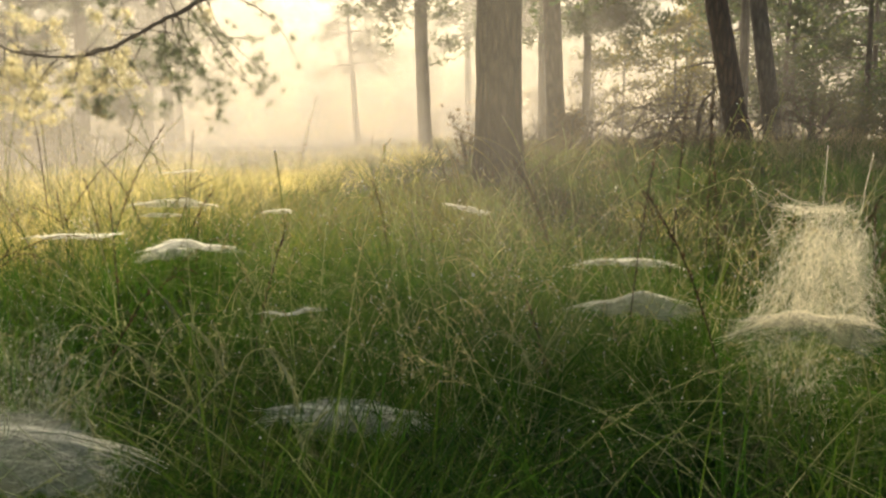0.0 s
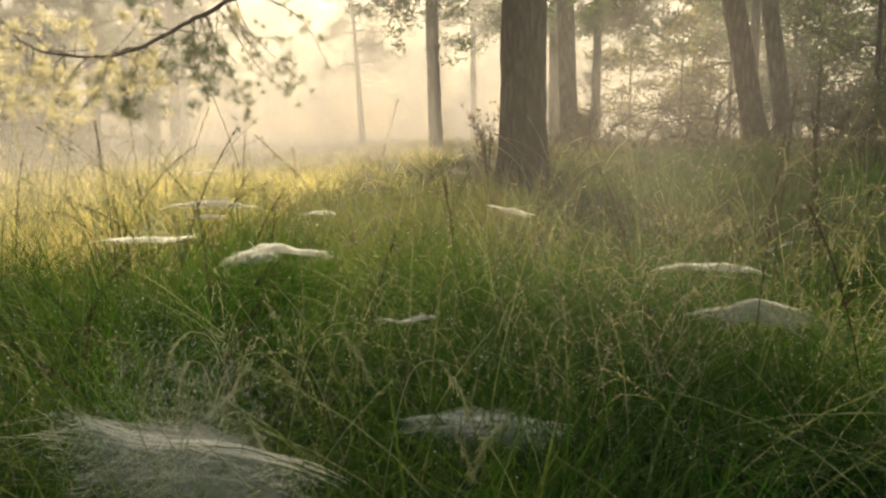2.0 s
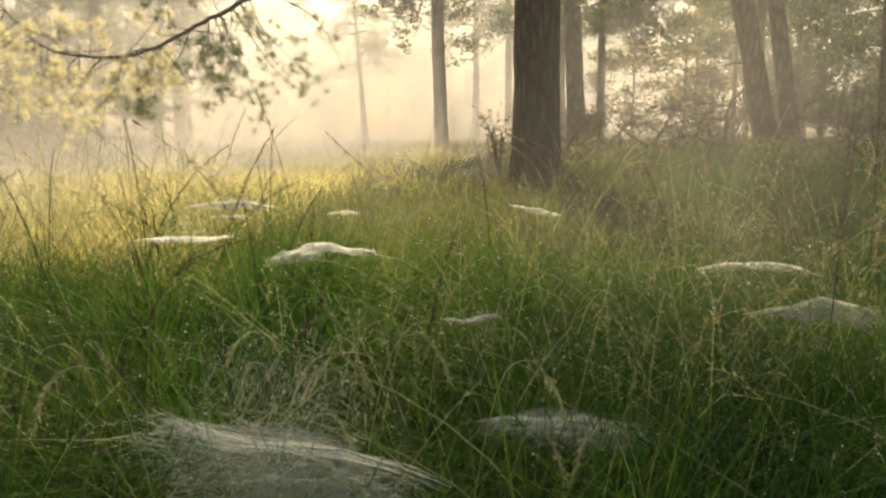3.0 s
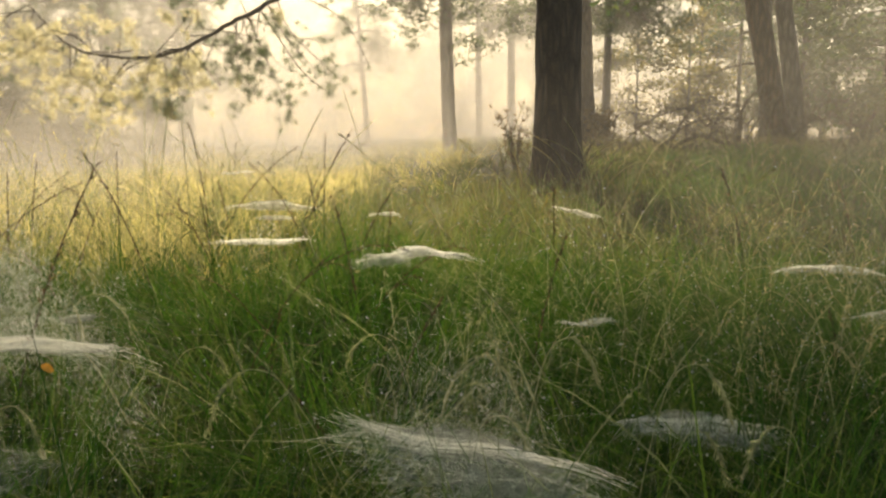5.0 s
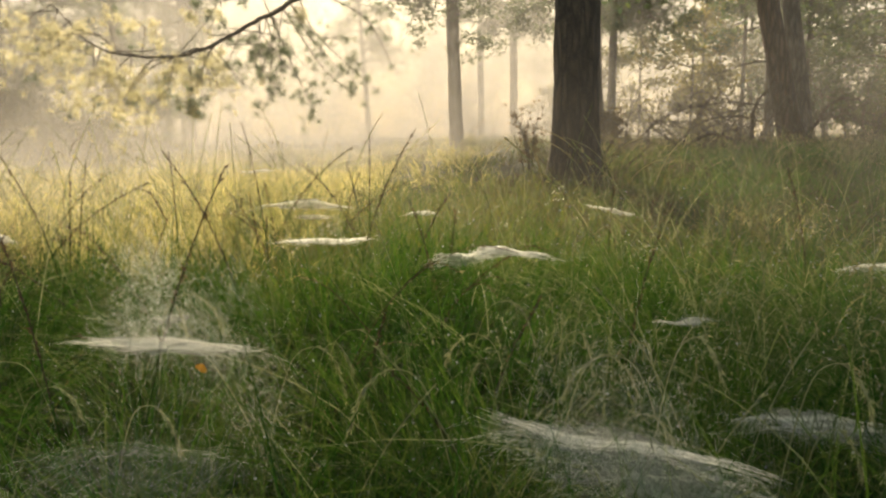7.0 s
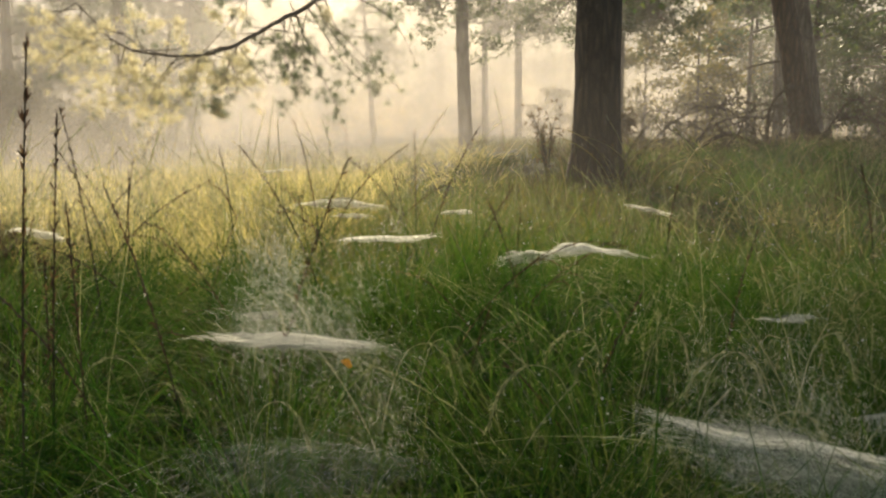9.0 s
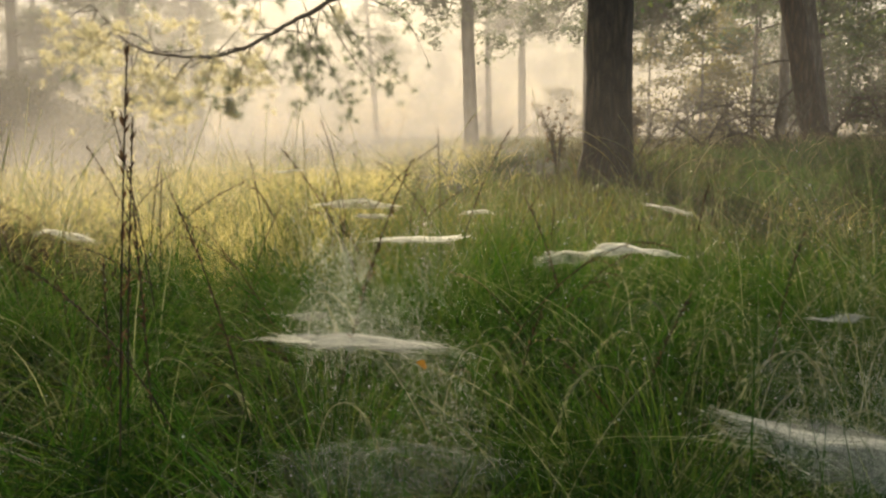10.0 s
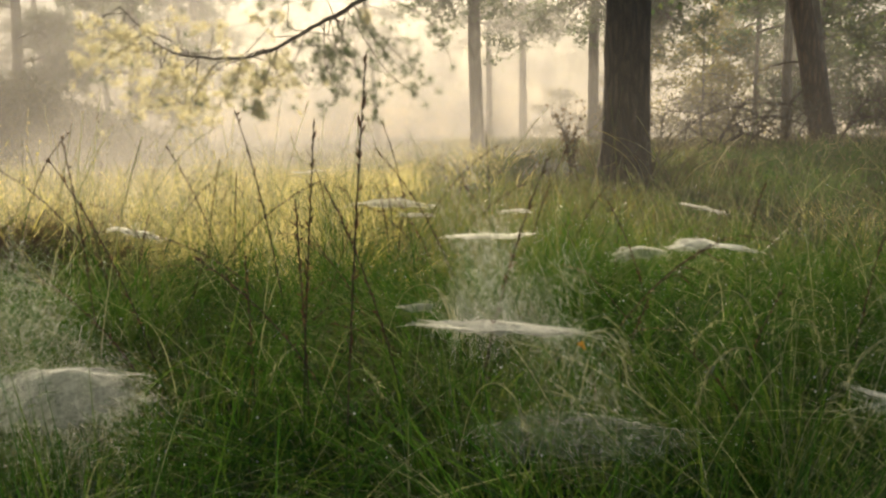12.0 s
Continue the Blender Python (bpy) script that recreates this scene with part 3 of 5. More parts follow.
def bush(foot, size, height, n, mat, label, leaf=0.05, name="bush"):
    """A leafy shrub: bent stems and many small leaves, with an uneven outline."""
    shrub = new(name)
    tagged(shrub, label, "shrub")
    stems, cents = [], []
    for i in range(9):
        az, ln = rng.uniform(0, 2 * np.pi), height * rng.uniform(0.7, 1.1)
        tip = np.array([math.cos(az) * size * rng.uniform(0.3, 1), math.sin(az) * size * rng.uniform(0.3, 1), ln])
        path = smoothline([np.array(foot) - (0, 0, 0.1), np.array(foot) + tip * (0.35, 0.35, 0.6), np.array(foot) + tip], 7)
        stems.append(tube(path, np.linspace(0.018, 0.004, 7) * min(1, height**2), 5))
        at = rng.uniform(0.15, 1, n // 9) ** 0.7 * 5.99
        b = path[at.astype(int)] + (path[at.astype(int) + 1] - path[at.astype(int)]) * (at % 1)[:, None]
        cents.append(b + rng.normal(size=b.shape) * size * 0.2)
    tagged(build("stems", *join(stems), TWIG, shrub), kind="stuff")
    build("leaves", *needles(np.concatenate(cents), np.full(sum(map(len, cents)), leaf), 6, leaf * 0.5), mat, shrub)
    return shrub


for x, y, sz, h in ((-6.3, 15.0, 0.8, 0.75), (-7.2, 15.3, 0.9, 1.0), (-8.2, 15.0, 1.0, 1.25), (-9.3, 15.3, 1.1, 1.35), (-10.5, 15.8, 1.2, 1.45), (-11.9, 16.2, 1.3, 1.45)):
    bush((x, y, float(ground_z(x, y))), sz, h, 3200, LEAFY, "misty rounded bush at the edge of the meadow", 0.10)
for x, y, sz, h in ((9.6, 18.6, 1.2, 0.9), (11.2, 18.0, 1.0, 0.8)):
    bush((x, y, float(ground_z(x, y))), sz, h, 900, LEAFY, "low sunlit undergrowth among the pines", 0.07, "undergrowth_bush")
pine((-7.7, 19.6, float(ground_z(-7.7, 19.6))), (-7.6, 19.7, 10.5), 0.16, 0.04, "dense young pine veiled by mist at the meadow's edge", 0.6, 40, 1.7, 2600, 0.24, BARKFAR, leaf_w=0.022, count=12, seg=10, far=True)
pine((-12.5, 24.0, float(ground_z(-12.5, 24.0))), (-12.4, 24.0, 11.0), 0.18, 0.04, "dense young pine veiled by mist at the meadow's edge", 0.6, 36, 2.2, 2200, 0.28, BARKFAR, leaf_w=0.022, count=12, seg=10, far=True)
bush((0.84, 9.1, float(ground_z(0.84, 9.1))), 0.30, 0.72, 110, RUST, "small sapling with rusty leaves beside the stout pine", 0.032, "sapling")
# rusty bushes added in place of the orange light on two pines' feet
for x, y, h in ((2.72, 14.7, 0.75), (3.0, 19.3, 0.95)):
    bush((x, y, float(ground_z(x, y))), 0.28, h, 300, RUST, "rust-coloured bush standing in for orange light at a pine's foot", 0.06, "rusty_light_bush")

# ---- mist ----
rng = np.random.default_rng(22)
# stacked sheets stand in for haze that deepens with distance
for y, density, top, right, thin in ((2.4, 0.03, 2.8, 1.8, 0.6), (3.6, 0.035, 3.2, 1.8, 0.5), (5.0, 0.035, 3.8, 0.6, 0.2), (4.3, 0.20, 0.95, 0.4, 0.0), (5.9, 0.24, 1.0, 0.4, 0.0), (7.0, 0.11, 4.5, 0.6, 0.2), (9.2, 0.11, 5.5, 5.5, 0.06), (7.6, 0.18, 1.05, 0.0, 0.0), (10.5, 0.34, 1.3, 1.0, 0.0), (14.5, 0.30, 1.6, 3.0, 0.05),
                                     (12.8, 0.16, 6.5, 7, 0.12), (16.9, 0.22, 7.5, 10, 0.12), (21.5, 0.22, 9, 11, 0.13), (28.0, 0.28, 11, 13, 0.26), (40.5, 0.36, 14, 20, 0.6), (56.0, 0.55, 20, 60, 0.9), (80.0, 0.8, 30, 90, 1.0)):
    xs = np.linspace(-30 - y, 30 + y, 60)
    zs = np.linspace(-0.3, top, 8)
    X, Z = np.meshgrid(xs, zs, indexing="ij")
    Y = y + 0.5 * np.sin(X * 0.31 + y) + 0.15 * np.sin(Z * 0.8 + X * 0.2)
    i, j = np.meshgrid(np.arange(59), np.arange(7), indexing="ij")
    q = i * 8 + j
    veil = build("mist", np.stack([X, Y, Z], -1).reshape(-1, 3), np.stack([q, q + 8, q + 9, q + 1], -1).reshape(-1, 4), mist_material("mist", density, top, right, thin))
    tagged(veil, "translucent sheet standing in for bright morning haze", "mist", kind="stuff")
# added sheet that stands in for sun glare over the stout pine
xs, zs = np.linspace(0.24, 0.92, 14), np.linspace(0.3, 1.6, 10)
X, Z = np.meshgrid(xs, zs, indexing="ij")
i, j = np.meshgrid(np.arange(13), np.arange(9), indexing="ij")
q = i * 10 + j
wisp = build("glare_sheet", np.stack([X, 0.92 + 0.05 * np.sin(X * 4) + 0.03 * Z, Z], -1).reshape(-1, 3), np.stack([q, q + 10, q + 11, q + 1], -1).reshape(-1, 4), mist_material("glare_sheet", 0.09, 6.0, 0.0, 0.0, tone=(0.88, 0.84, 0.78), wisp=(0.24, 0.92)))
tagged(wisp, "added pale sheet standing in for sun glare before the stout pine", "mist", kind="stuff")


# ---- grass ----
def blades(bases, out, length, lean, droop, width, k=5):
    """Arching blades: bases (n, 3), outward headings (n), and their length, lean, droop and width."""
    n = len(bases)
    s = np.linspace(0, 1, k)
    d = np.stack([np.cos(out), np.sin(out), np.zeros(n)], -1)
    reach = (lean[:, None] * s + droop[:, None] * s**2.2) * length[:, None]
    rise = (s - (0.5 * lean[:, None] ** 2) * s - 0.55 * droop[:, None] * s**2.6) * length[:, None]
    p = bases[:, None] + d[:, None] * reach[..., None] + np.array([0, 0, 1]) * rise[..., None]
    w = width[:, None] * np.clip(1.02 - s**2.0, 0.08, 1) * np.where(s < 0.1, 0.7, 1)
    return p, w


def field(name, label, n, box, per, spread, length, width, mat, k=5, keep=None, droop=(0.1, 0.7), lean=(0.05, 0.5), comb=0.0):
    """Grass in tussocks over a stretch of ground (x0, x1, y0, y1)."""
    x0, x1, y0, y1 = box
    t = n // per
    cx, cy = rng.uniform(x0, x1, t), rng.uniform(y0, y1, t)
    if keep is not None:
        ok = keep(cx, cy)
        cx, cy = cx[ok], cy[ok]
    t = len(cx)
    out = rng.uniform(0, 2 * np.pi, (t, per))
    r = np.abs(rng.normal(size=(t, per))) * spread
    bx, by = (cx[:, None] + r * np.cos(out)).ravel(), (cy[:, None] + r * np.sin(out)).ravel()
    bases = np.stack([bx, by, ground_z(bx, by) - 0.01], -1)
    tall = np.repeat(rng.uniform(0.8, 1.15, t), per)
    m = len(bases)
    head = out.ravel() + rng.normal(size=m) * 0.7
    swept = np.repeat(rng.uniform(0, 2 * np.pi, t), per) + rng.normal(size=m) * 0.45
    head = np.where(rng.random(m) < comb, swept, head)
    p, w = blades(bases, head, rng.uniform(*length, m) * tall, rng.uniform(*lean, m), rng.uniform(*droop, m), rng.uniform(*width, m), k)
    ob = build(name, *ribbons(p, w), mat)
    tagged(ob, label, "grass", kind="stuff")
    return p


field("arching_grass", "long pale grass blades arching over under dew", 5200, (-1.9, 2.1, 0.42, 2.4), 14, 0.04, (0.42, 0.64), (0.0016, 0.0034), PALE, 11, droop=(0.3, 0.95), lean=(0.02, 0.25), comb=0.8)
def green_here(x, y):
    """Not on the withered hummock, nor in the brown hollow."""
    return (((x + 1.96) / 0.46) ** 2 + ((y - 2.5) / 0.46) ** 2 > 1) & (((x + 0.63) / 0.28) ** 2 + ((y - 1.6) / 0.16) ** 2 > 1) & (((x + 0.78) / 0.10) ** 2 + ((y - 0.66) / 0.07) ** 2 > 1) & (((x + 0.50) / 0.10) ** 2 + ((y - 0.60) / 0.06) ** 2 > 1) & (((x + 0.95) / 0.16) ** 2 + ((y - 0.6) / 0.1) ** 2 > 1)


def open_meadow(x, y):
    """Green, but giving way to the straw grass whose colour carries the sun at the bright side."""
    return green_here(x, y) & ((x > -1.0 - 0.2 * (y - 2.5)) | (rng.random(len(x)) < 0.35))


near = field("meadow_grass", "dense dewy green grass tussocks with arching blades", 58000, (-2.4, 2.6, 0.25, 2.6), 150, 0.045, (0.28, 0.58), (0.0016, 0.0042), DEEP, 6, keep=green_here, droop=(0.05, 0.85), lean=(0.02, 0.26), comb=0.75)
field("sun_painted_grass", "straw-coloured meadow grass with sunlight put into its colour", 52000, (-11, -0.85, 2.6, 13.0), 40, 0.12, (0.26, 0.50), (0.002, 0.0055), SUNNY, 5, lean=(0.03, 0.4))
field("broad_grass", "broad smooth green blades arching out of the tussocks", 2600, (-1.7, 1.7, 0.42, 1.7), 22, 0.035, (0.40, 0.60), (0.0028, 0.0050), DEEP, 8, keep=green_here, droop=(0.3, 0.9), lean=(0.05, 0.3), comb=0.75)
# lighter green than the grass around: a sunny spot done in colour
field("sun_painted_grass", "short grass in a lighter green that paints a patch of sun", 9000, (-2.3, -0.75, 0.9, 2.7), 60, 0.07, (0.24, 0.42), (0.0014, 0.0032), GREEN, 5, comb=0.5)
# pool of sun on the bank, painted with the lit grass colour
field("sun_painted_grass", "yellow grass painting a patch of sun on the bank below the pines", 420, (1.5, 2.0, 4.4, 5.4), 40, 0.10, (0.2, 0.36), (0.002, 0.004), SUNNY, 4)
# the bank's shade is put into the blade colour
field("meadow_grass", "green grass on the rising ground, shade put into its colour", 24000, (1.1, 8, 2.5, 9.5), 50, 0.10, (0.25, 0.46), (0.003, 0.006), DEEP, 4)
field("meadow_grass", "dewy green grass of the open meadow", 28000, (-6, 1.7, 2.5, 8.0), 50, 0.10, (0.25, 0.46), (0.003, 0.006), GREEN, 4, keep=open_meadow)
field("sun_painted_grass", "pale far grass with the misty sun's glow put into its colour", 16000, (-20, 0.6, 8.0, 26.0), 36, 0.16, (0.25, 0.5), (0.007, 0.014), SUNNY, 3)
field("meadow_grass", "misty grass under the far pines", 38000, (-22, 22, 7.8, 30.0), 36, 0.18, (0.22, 0.42), (0.010, 0.019), GREEN, 3)
field("meadow_grass", "meadow grass on the open side behind the sheet webs", 30000, (-11, 11, -10, 0.32), 30, 0.26, (0.22, 0.40), (0.010, 0.02), GREEN, 3)
field("meadow_grass", "grass at the sides of the meadow", 16000, (-11, -2.2, 0.1, 3.4), 30, 0.18, (0.25, 0.42), (0.008, 0.015), GREEN, 3)
field("meadow_grass", "grass at the sides of the meadow", 16000, (2.3, 11, 0.1, 3.4), 30, 0.18, (0.25, 0.42), (0.006, 0.012), DEEP, 3)
field("meadow_grass", "grass on the rising ground beside the pines", 20000, (6.5, 13, 3.2, 9.0), 40, 0.18, (0.25, 0.42), (0.006, 0.012), DEEP, 3)

# dry growth on the bank below the pines
field("dry_bank_grass", "dry brown grass and litter on the bank below the pines", 9000, (1.4, 8.5, 8.2, 13.0), 36, 0.12, (0.2, 0.5), (0.004, 0.009), DEADGRASS, 4, lean=(0.05, 0.8))
field("dry_bank_grass", "pale dry grass on the bank below the pines", 5000, (1.2, 8.5, 7.6, 12.5), 30, 0.12, (0.25, 0.55), (0.003, 0.007), STRAW, 4, lean=(0.05, 0.7))
field("dry_bank_grass", "dry olive grass at the foot of the stout pine", 3600, (0.2, 3.4, 5.2, 8.4), 30, 0.10, (0.2, 0.42), (0.003, 0.006), DEADGRASS, 4)
# withered tussocks
for x, y, sx, sy, n in ((-1.98, 2.56, 0.42, 0.36, 14000), (-1.25, 2.1, 0.35, 0.25, 1800), (-0.63, 1.6, 0.28, 0.18, 5200), (-0.78, 0.68, 0.14, 0.08, 500), (-0.5, 0.62, 0.14, 0.07, 500), (-1.0, 0.62, 0.2, 0.15, 900), (0.55, 0.85, 0.3, 0.18, 1300), (-0.2, 1.6, 0.4, 0.25, 1500)):
    field("withered_grass", "tangled withered brown grass among the green", n, (x - sx, x + sx, y - sy, y + sy), 45, 0.06, (0.24, 0.46), (0.0014, 0.003), DEADGRASS, 4, droop=(0.3, 1.0))


# ---- pine limb that hangs over the meadow ----
arm = smoothline([(0.93, 7.32, 3.5), (0.2, 6.95, 2.9), (-0.5, 6.5, 2.25), (-1.14, 6.17, 1.753), (-1.46, 6.07, 1.56), (-1.81, 5.97, 1.36), (-2.135, 5.97, 1.32), (-2.535, 5.97, 1.39), (-2.82, 5.97, 1.68)], 60)
arm += rng.normal(size=arm.shape) * 0.004
limb = build("hanging_limb", *tube(arm, np.linspace(0.026, 0.004, 60), 9, 0.04), TWIG, near_pine, "bent dark limb with hanging twigs")
twig_tubes, green_tufts, gold_tufts = [], [], []
for i in range(46):
    a = arm[int(np.clip(22 + i * 0.82 + rng.uniform(-2, 2), 20, 59))]
    far_end = a[0] < -2.1
    ln = rng.uniform(0.22, 0.70)
    d = np.array([rng.normal() * 0.75 - (0.3 if far_end else -0.1), rng.normal() * 0.4, -0.75 if a[2] > 1.25 else -0.4])
    if rng.random() < 0.25:
        d[2] = 0.35
    d = d / np.linalg.norm(d)
    end = a + d * ln
    end[2] = max(end[2], 0.80)
    path = smoothline([a, a + (end - a) * 0.35 + rng.normal(size=3) * 0.07, a + (end - a) * 0.7 + rng.normal(size=3) * 0.08, end], 12)
    twig_tubes.append(tube(path, np.linspace(0.0045, 0.0012, 12), 5))
    c = []
    for knot in path[rng.integers(4, 12, rng.integers(2, 5))]:
        side = knot + rng.normal(size=3) * 0.05
        twig_tubes.append(tube(np.stack([knot, (knot + side) / 2 + (0, 0, 0.01), side]), np.array([0.002, 0.0015, 0.001]), 4))
        c.append(side + rng.normal(size=(rng.integers(2, 6), 3)) * 0.022)
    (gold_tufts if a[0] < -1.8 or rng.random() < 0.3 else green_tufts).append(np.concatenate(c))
for start, end in ((24, (-0.72, 6.1, 1.06)), (22, (-0.56, 6.1, 1.08)), (26, (-1.02, 6.08, 0.94)), (23, (-0.85, 6.1, 1.25)), (28, (-1.3, 6.06, 1.12)), (21, (-0.45, 6.15, 1.25))):
    path = smoothline([arm[start], (arm[start] + np.array(end)) / 2 + rng.normal(size=3) * 0.07, np.array(end)], 10)
    twig_tubes.append(tube(path, np.linspace(0.006, 0.0018, 10), 5))
    green_tufts.append(path[rng.integers(3, 10, 13)] + rng.normal(size=(13, 3)) * 0.035)
for c, r, n in (((-1.9, 6.05, 0.96), 0.035, 26), ((-2.0, 6.0, 1.05), 0.06, 8), ((-1.05, 6.05, 0.98), 0.06, 14), ((-0.98, 6.05, 1.12), 0.05, 8), ((-1.25, 6.05, 1.1), 0.06, 12), ((-1.45, 6.05, 1.2), 0.07, 12), ((-1.4, 6.05, 0.98), 0.05, 10), ((-0.75, 6.08, 1.2), 0.06, 12)):
    green_tufts.append(np.array(c) + rng.normal(size=(n, 3)) * r)
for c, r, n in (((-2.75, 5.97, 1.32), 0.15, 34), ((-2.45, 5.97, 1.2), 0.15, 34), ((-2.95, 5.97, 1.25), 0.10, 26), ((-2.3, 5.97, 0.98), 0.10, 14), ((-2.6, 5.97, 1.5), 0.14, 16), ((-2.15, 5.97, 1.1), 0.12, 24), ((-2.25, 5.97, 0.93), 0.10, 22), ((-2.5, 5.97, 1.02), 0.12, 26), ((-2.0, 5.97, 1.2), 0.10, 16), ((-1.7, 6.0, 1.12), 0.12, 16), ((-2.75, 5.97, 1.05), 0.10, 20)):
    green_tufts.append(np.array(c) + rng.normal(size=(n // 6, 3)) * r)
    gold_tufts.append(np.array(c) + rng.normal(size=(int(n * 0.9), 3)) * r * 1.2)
tagged(build("hanging_twigs", *join(twig_tubes), TWIG, limb), kind="stuff")
g = np.concatenate(green_tufts)
build("needle_tufts", *needles(g, rng.uniform(0.040, 0.064, len(g)), 42, 0.0021), NEEDLE, limb, "green needle tufts")
# the bright end of the limb takes the light-coloured needles
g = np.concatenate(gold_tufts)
build("backlight_painted_tufts", *needles(g, rng.uniform(0.042, 0.068, len(g)), 46, 0.0019), GOLDNEEDLE, limb, "yellowed sunlit needle tufts")


# ---- deadwood by the leaning pine ----
def deadwood(name, label, path, r, twigs, reach):
    ob = new(name)
    tagged(ob, label, "deadwood")
    line = smoothline(path, 24)
    line += rng.normal(size=line.shape) * r * 0.15
    build("log", *tube(line, np.linspace(r, r * 0.35, 24), 10, 0.05), BARK, ob)
    for i in range(twigs):
        a = line[rng.integers(2, 23)]
        d = np.array([rng.normal(), rng.normal() * 0.5, abs(rng.normal()) + 0.3])
        d = d / np.linalg.norm(d) * reach * rng.uniform(0.4, 1.1)
        p = smoothline([a, a + d * 0.5 + rng.normal(size=3) * 0.09, a + d + np.array([0, 0, -0.12]) * reach + rng.normal(size=3) * 0.08], 8)
        build("twig", *tube(p, np.linspace(r * 0.28, 0.003, 8), 5), TWIG, ob)
    return ob


deadwood("fallen_branch", "dark fallen branch lying on the bank below a pine", [(3.6, 10.35, 0.62), (4.1, 10.35, 0.56), (4.7, 10.37, 0.50), (5.3, 10.4, 0.47)], 0.05, 9, 0.35)
deadwood("fallen_branch", "bare tangled dead branch propped against a leaning pine", [(2.75, 10.7, 0.50), (3.2, 10.7, 0.78), (3.6, 10.7, 0.70), (4.2, 10.8, 0.55)], 0.03, 26, 0.62)
deadwood("fallen_branch", "bare forked dead branch standing up from the bank", [(3.72, 10.6, 0.42), (3.74, 10.65, 0.85), (3.78, 10.67, 1.15), (3.88, 10.7, 1.28)], 0.035, 7, 0.45)
for path in ([(2.0, 10.3, 0.45), (2.5, 10.3, 0.95), (3.1, 10.3, 1.15), (3.75, 10.4, 1.12), (4.15, 10.5, 0.75)],
             [(2.5, 10.0, 0.42), (2.8, 10.0, 0.85), (3.3, 10.1, 1.0), (3.9, 10.2, 0.85), (4.3, 10.3, 0.55)],
             [(4.45, 10.9, 0.5), (4.75, 10.9, 1.1), (5.0, 10.9, 1.22), (5.15, 10.9, 0.98)],
             [(3.0, 9.8, 0.42), (3.3, 9.8, 0.78), (3.0, 9.85, 1.05), (2.6, 9.9, 1.12)]):
    deadwood("fallen_branch", "long bare branch arching over the bank", path, 0.013, 18, 0.38)
for i in range(15):
    x, y = 1.7 + 0.26 * i + rng.uniform(-0.15, 0.15), rng.uniform(9.6, 11.2)
    z = float(ground_z(x, y))
    deadwood("brushwood", "bare brown brushwood twigs tangled on the bank", [(x, y, z - 0.03), (x + rng.uniform(-0.2, 0.3), y, z + 0.25), (x + rng.uniform(-0.3, 0.6), y, z + rng.uniform(0.35, 0.75)), (x + rng.uniform(-0.2, 1.0), y, z + rng.uniform(0.3, 0.7))], 0.014, 14, 0.5)
deadwood("fallen_branch", "brittle grey brushwood lying in the grass", [(1.6, 9.2, 0.42), (2.2, 9.3, 0.58), (2.7, 9.3, 0.55), (3.3, 9.5, 0.50)], 0.02, 18, 0.5)


# ---- flowering grass stalks ----
rng = np.random.default_rng(23)
def stalk_path(base, height, az, bend, k=12):
    s = np.linspace(0, 1, k)[:, None]
    d = np.array([math.cos(az), math.sin(az), 0])
    return np.asarray(base) + np.array([0, 0, 1]) * height * (s - 0.36 * bend * s**2.6) + d * height * bend * 0.68 * s**1.9


def spikelets(path, low, n, length, width, open_=0.35):
    """Small husks along the upper part of a stalk."""
    at = rng.uniform(low, 1.0, n) * (len(path) - 1)
    i = np.minimum(at.astype(int), len(path) - 2)
    p = path[i] + (path[i + 1] - path[i]) * (at - i)[:, None]
    d = unit(unit(path[i + 1] - path[i]) + rng.normal(size=(n, 3)) * open_)
    ln = length * rng.uniform(0.6, 1.3, (n, 1))
    return ribbons(np.stack([p, p + d * ln * 0.5, p + d * ln], 1), np.tile([width * 0.4, width, width * 0.2], (n, 1)))


def stalk(x, y, height, az, bend, label, dark=True):
    ob = new("grass_stalk")
    tagged(ob, label, "grass stalk", "flowering grass stalks")
    p = stalk_path((x, y, float(ground_z(x, y)) - 0.01), height, az, bend)
    thin = np.linspace(0.0010, 0.0006, len(p)) * (1 + 0.4 * y)
    if dark:  # green below, withered above
        build("lower_stem", *tube(p[:7], thin[:7], 5), DEEP, ob)
        build("upper_stem", *tube(p[6:], thin[6:], 5), DEADGRASS, ob)
    else:
        build("stem", *tube(p, thin, 5), HEAD, ob)
    husks = spikelets(p, 0.62, 60, 0.010, 0.0028) if dark else spikelets(p, 0.78, 40, 0.008, 0.0018, 0.2)
    tagged(build("seed_head", *husks, SEED if dark else HEAD, ob), kind="stuff")


for x, y, h, az, bend in ((-0.62, 0.57, 0.82, 0.2, 0.06), (-0.70, 0.80, 0.77, 0.6, 0.06), (-0.70, 0.92, 0.66, 2.7, 0.05), (-0.75, 1.15, 0.9, 2.3, 0.35), (-0.42, 1.5, 0.86, 2.6, 0.5), (-0.85, 0.9, 0.82, 2.9, 0.4), (-1.1, 1.2, 0.8, 2.5, 0.2),
                          (-0.53, 0.87, 0.76, 2.6, 0.35), (-0.50, 0.9, 0.78, 0.6, 0.3), (-0.57, 0.85, 0.72, 2.9, 0.6), (1.10, 1.5, 0.90, 1.2, 0.06), (1.02, 1.5, 0.85, 0.4, 0.08), (1.16, 1.55, 0.82, 2.2, 0.1), (0.86, 1.15, 0.80, 0.9, 0.25), (1.2, 1.2, 0.8, 0.4, 0.45), (-0.05, 1.5, 0.72, 2.0, 0.5)):
    stalk(x, y, h, az, bend, "dark thin grass stalk with a narrow seed head")
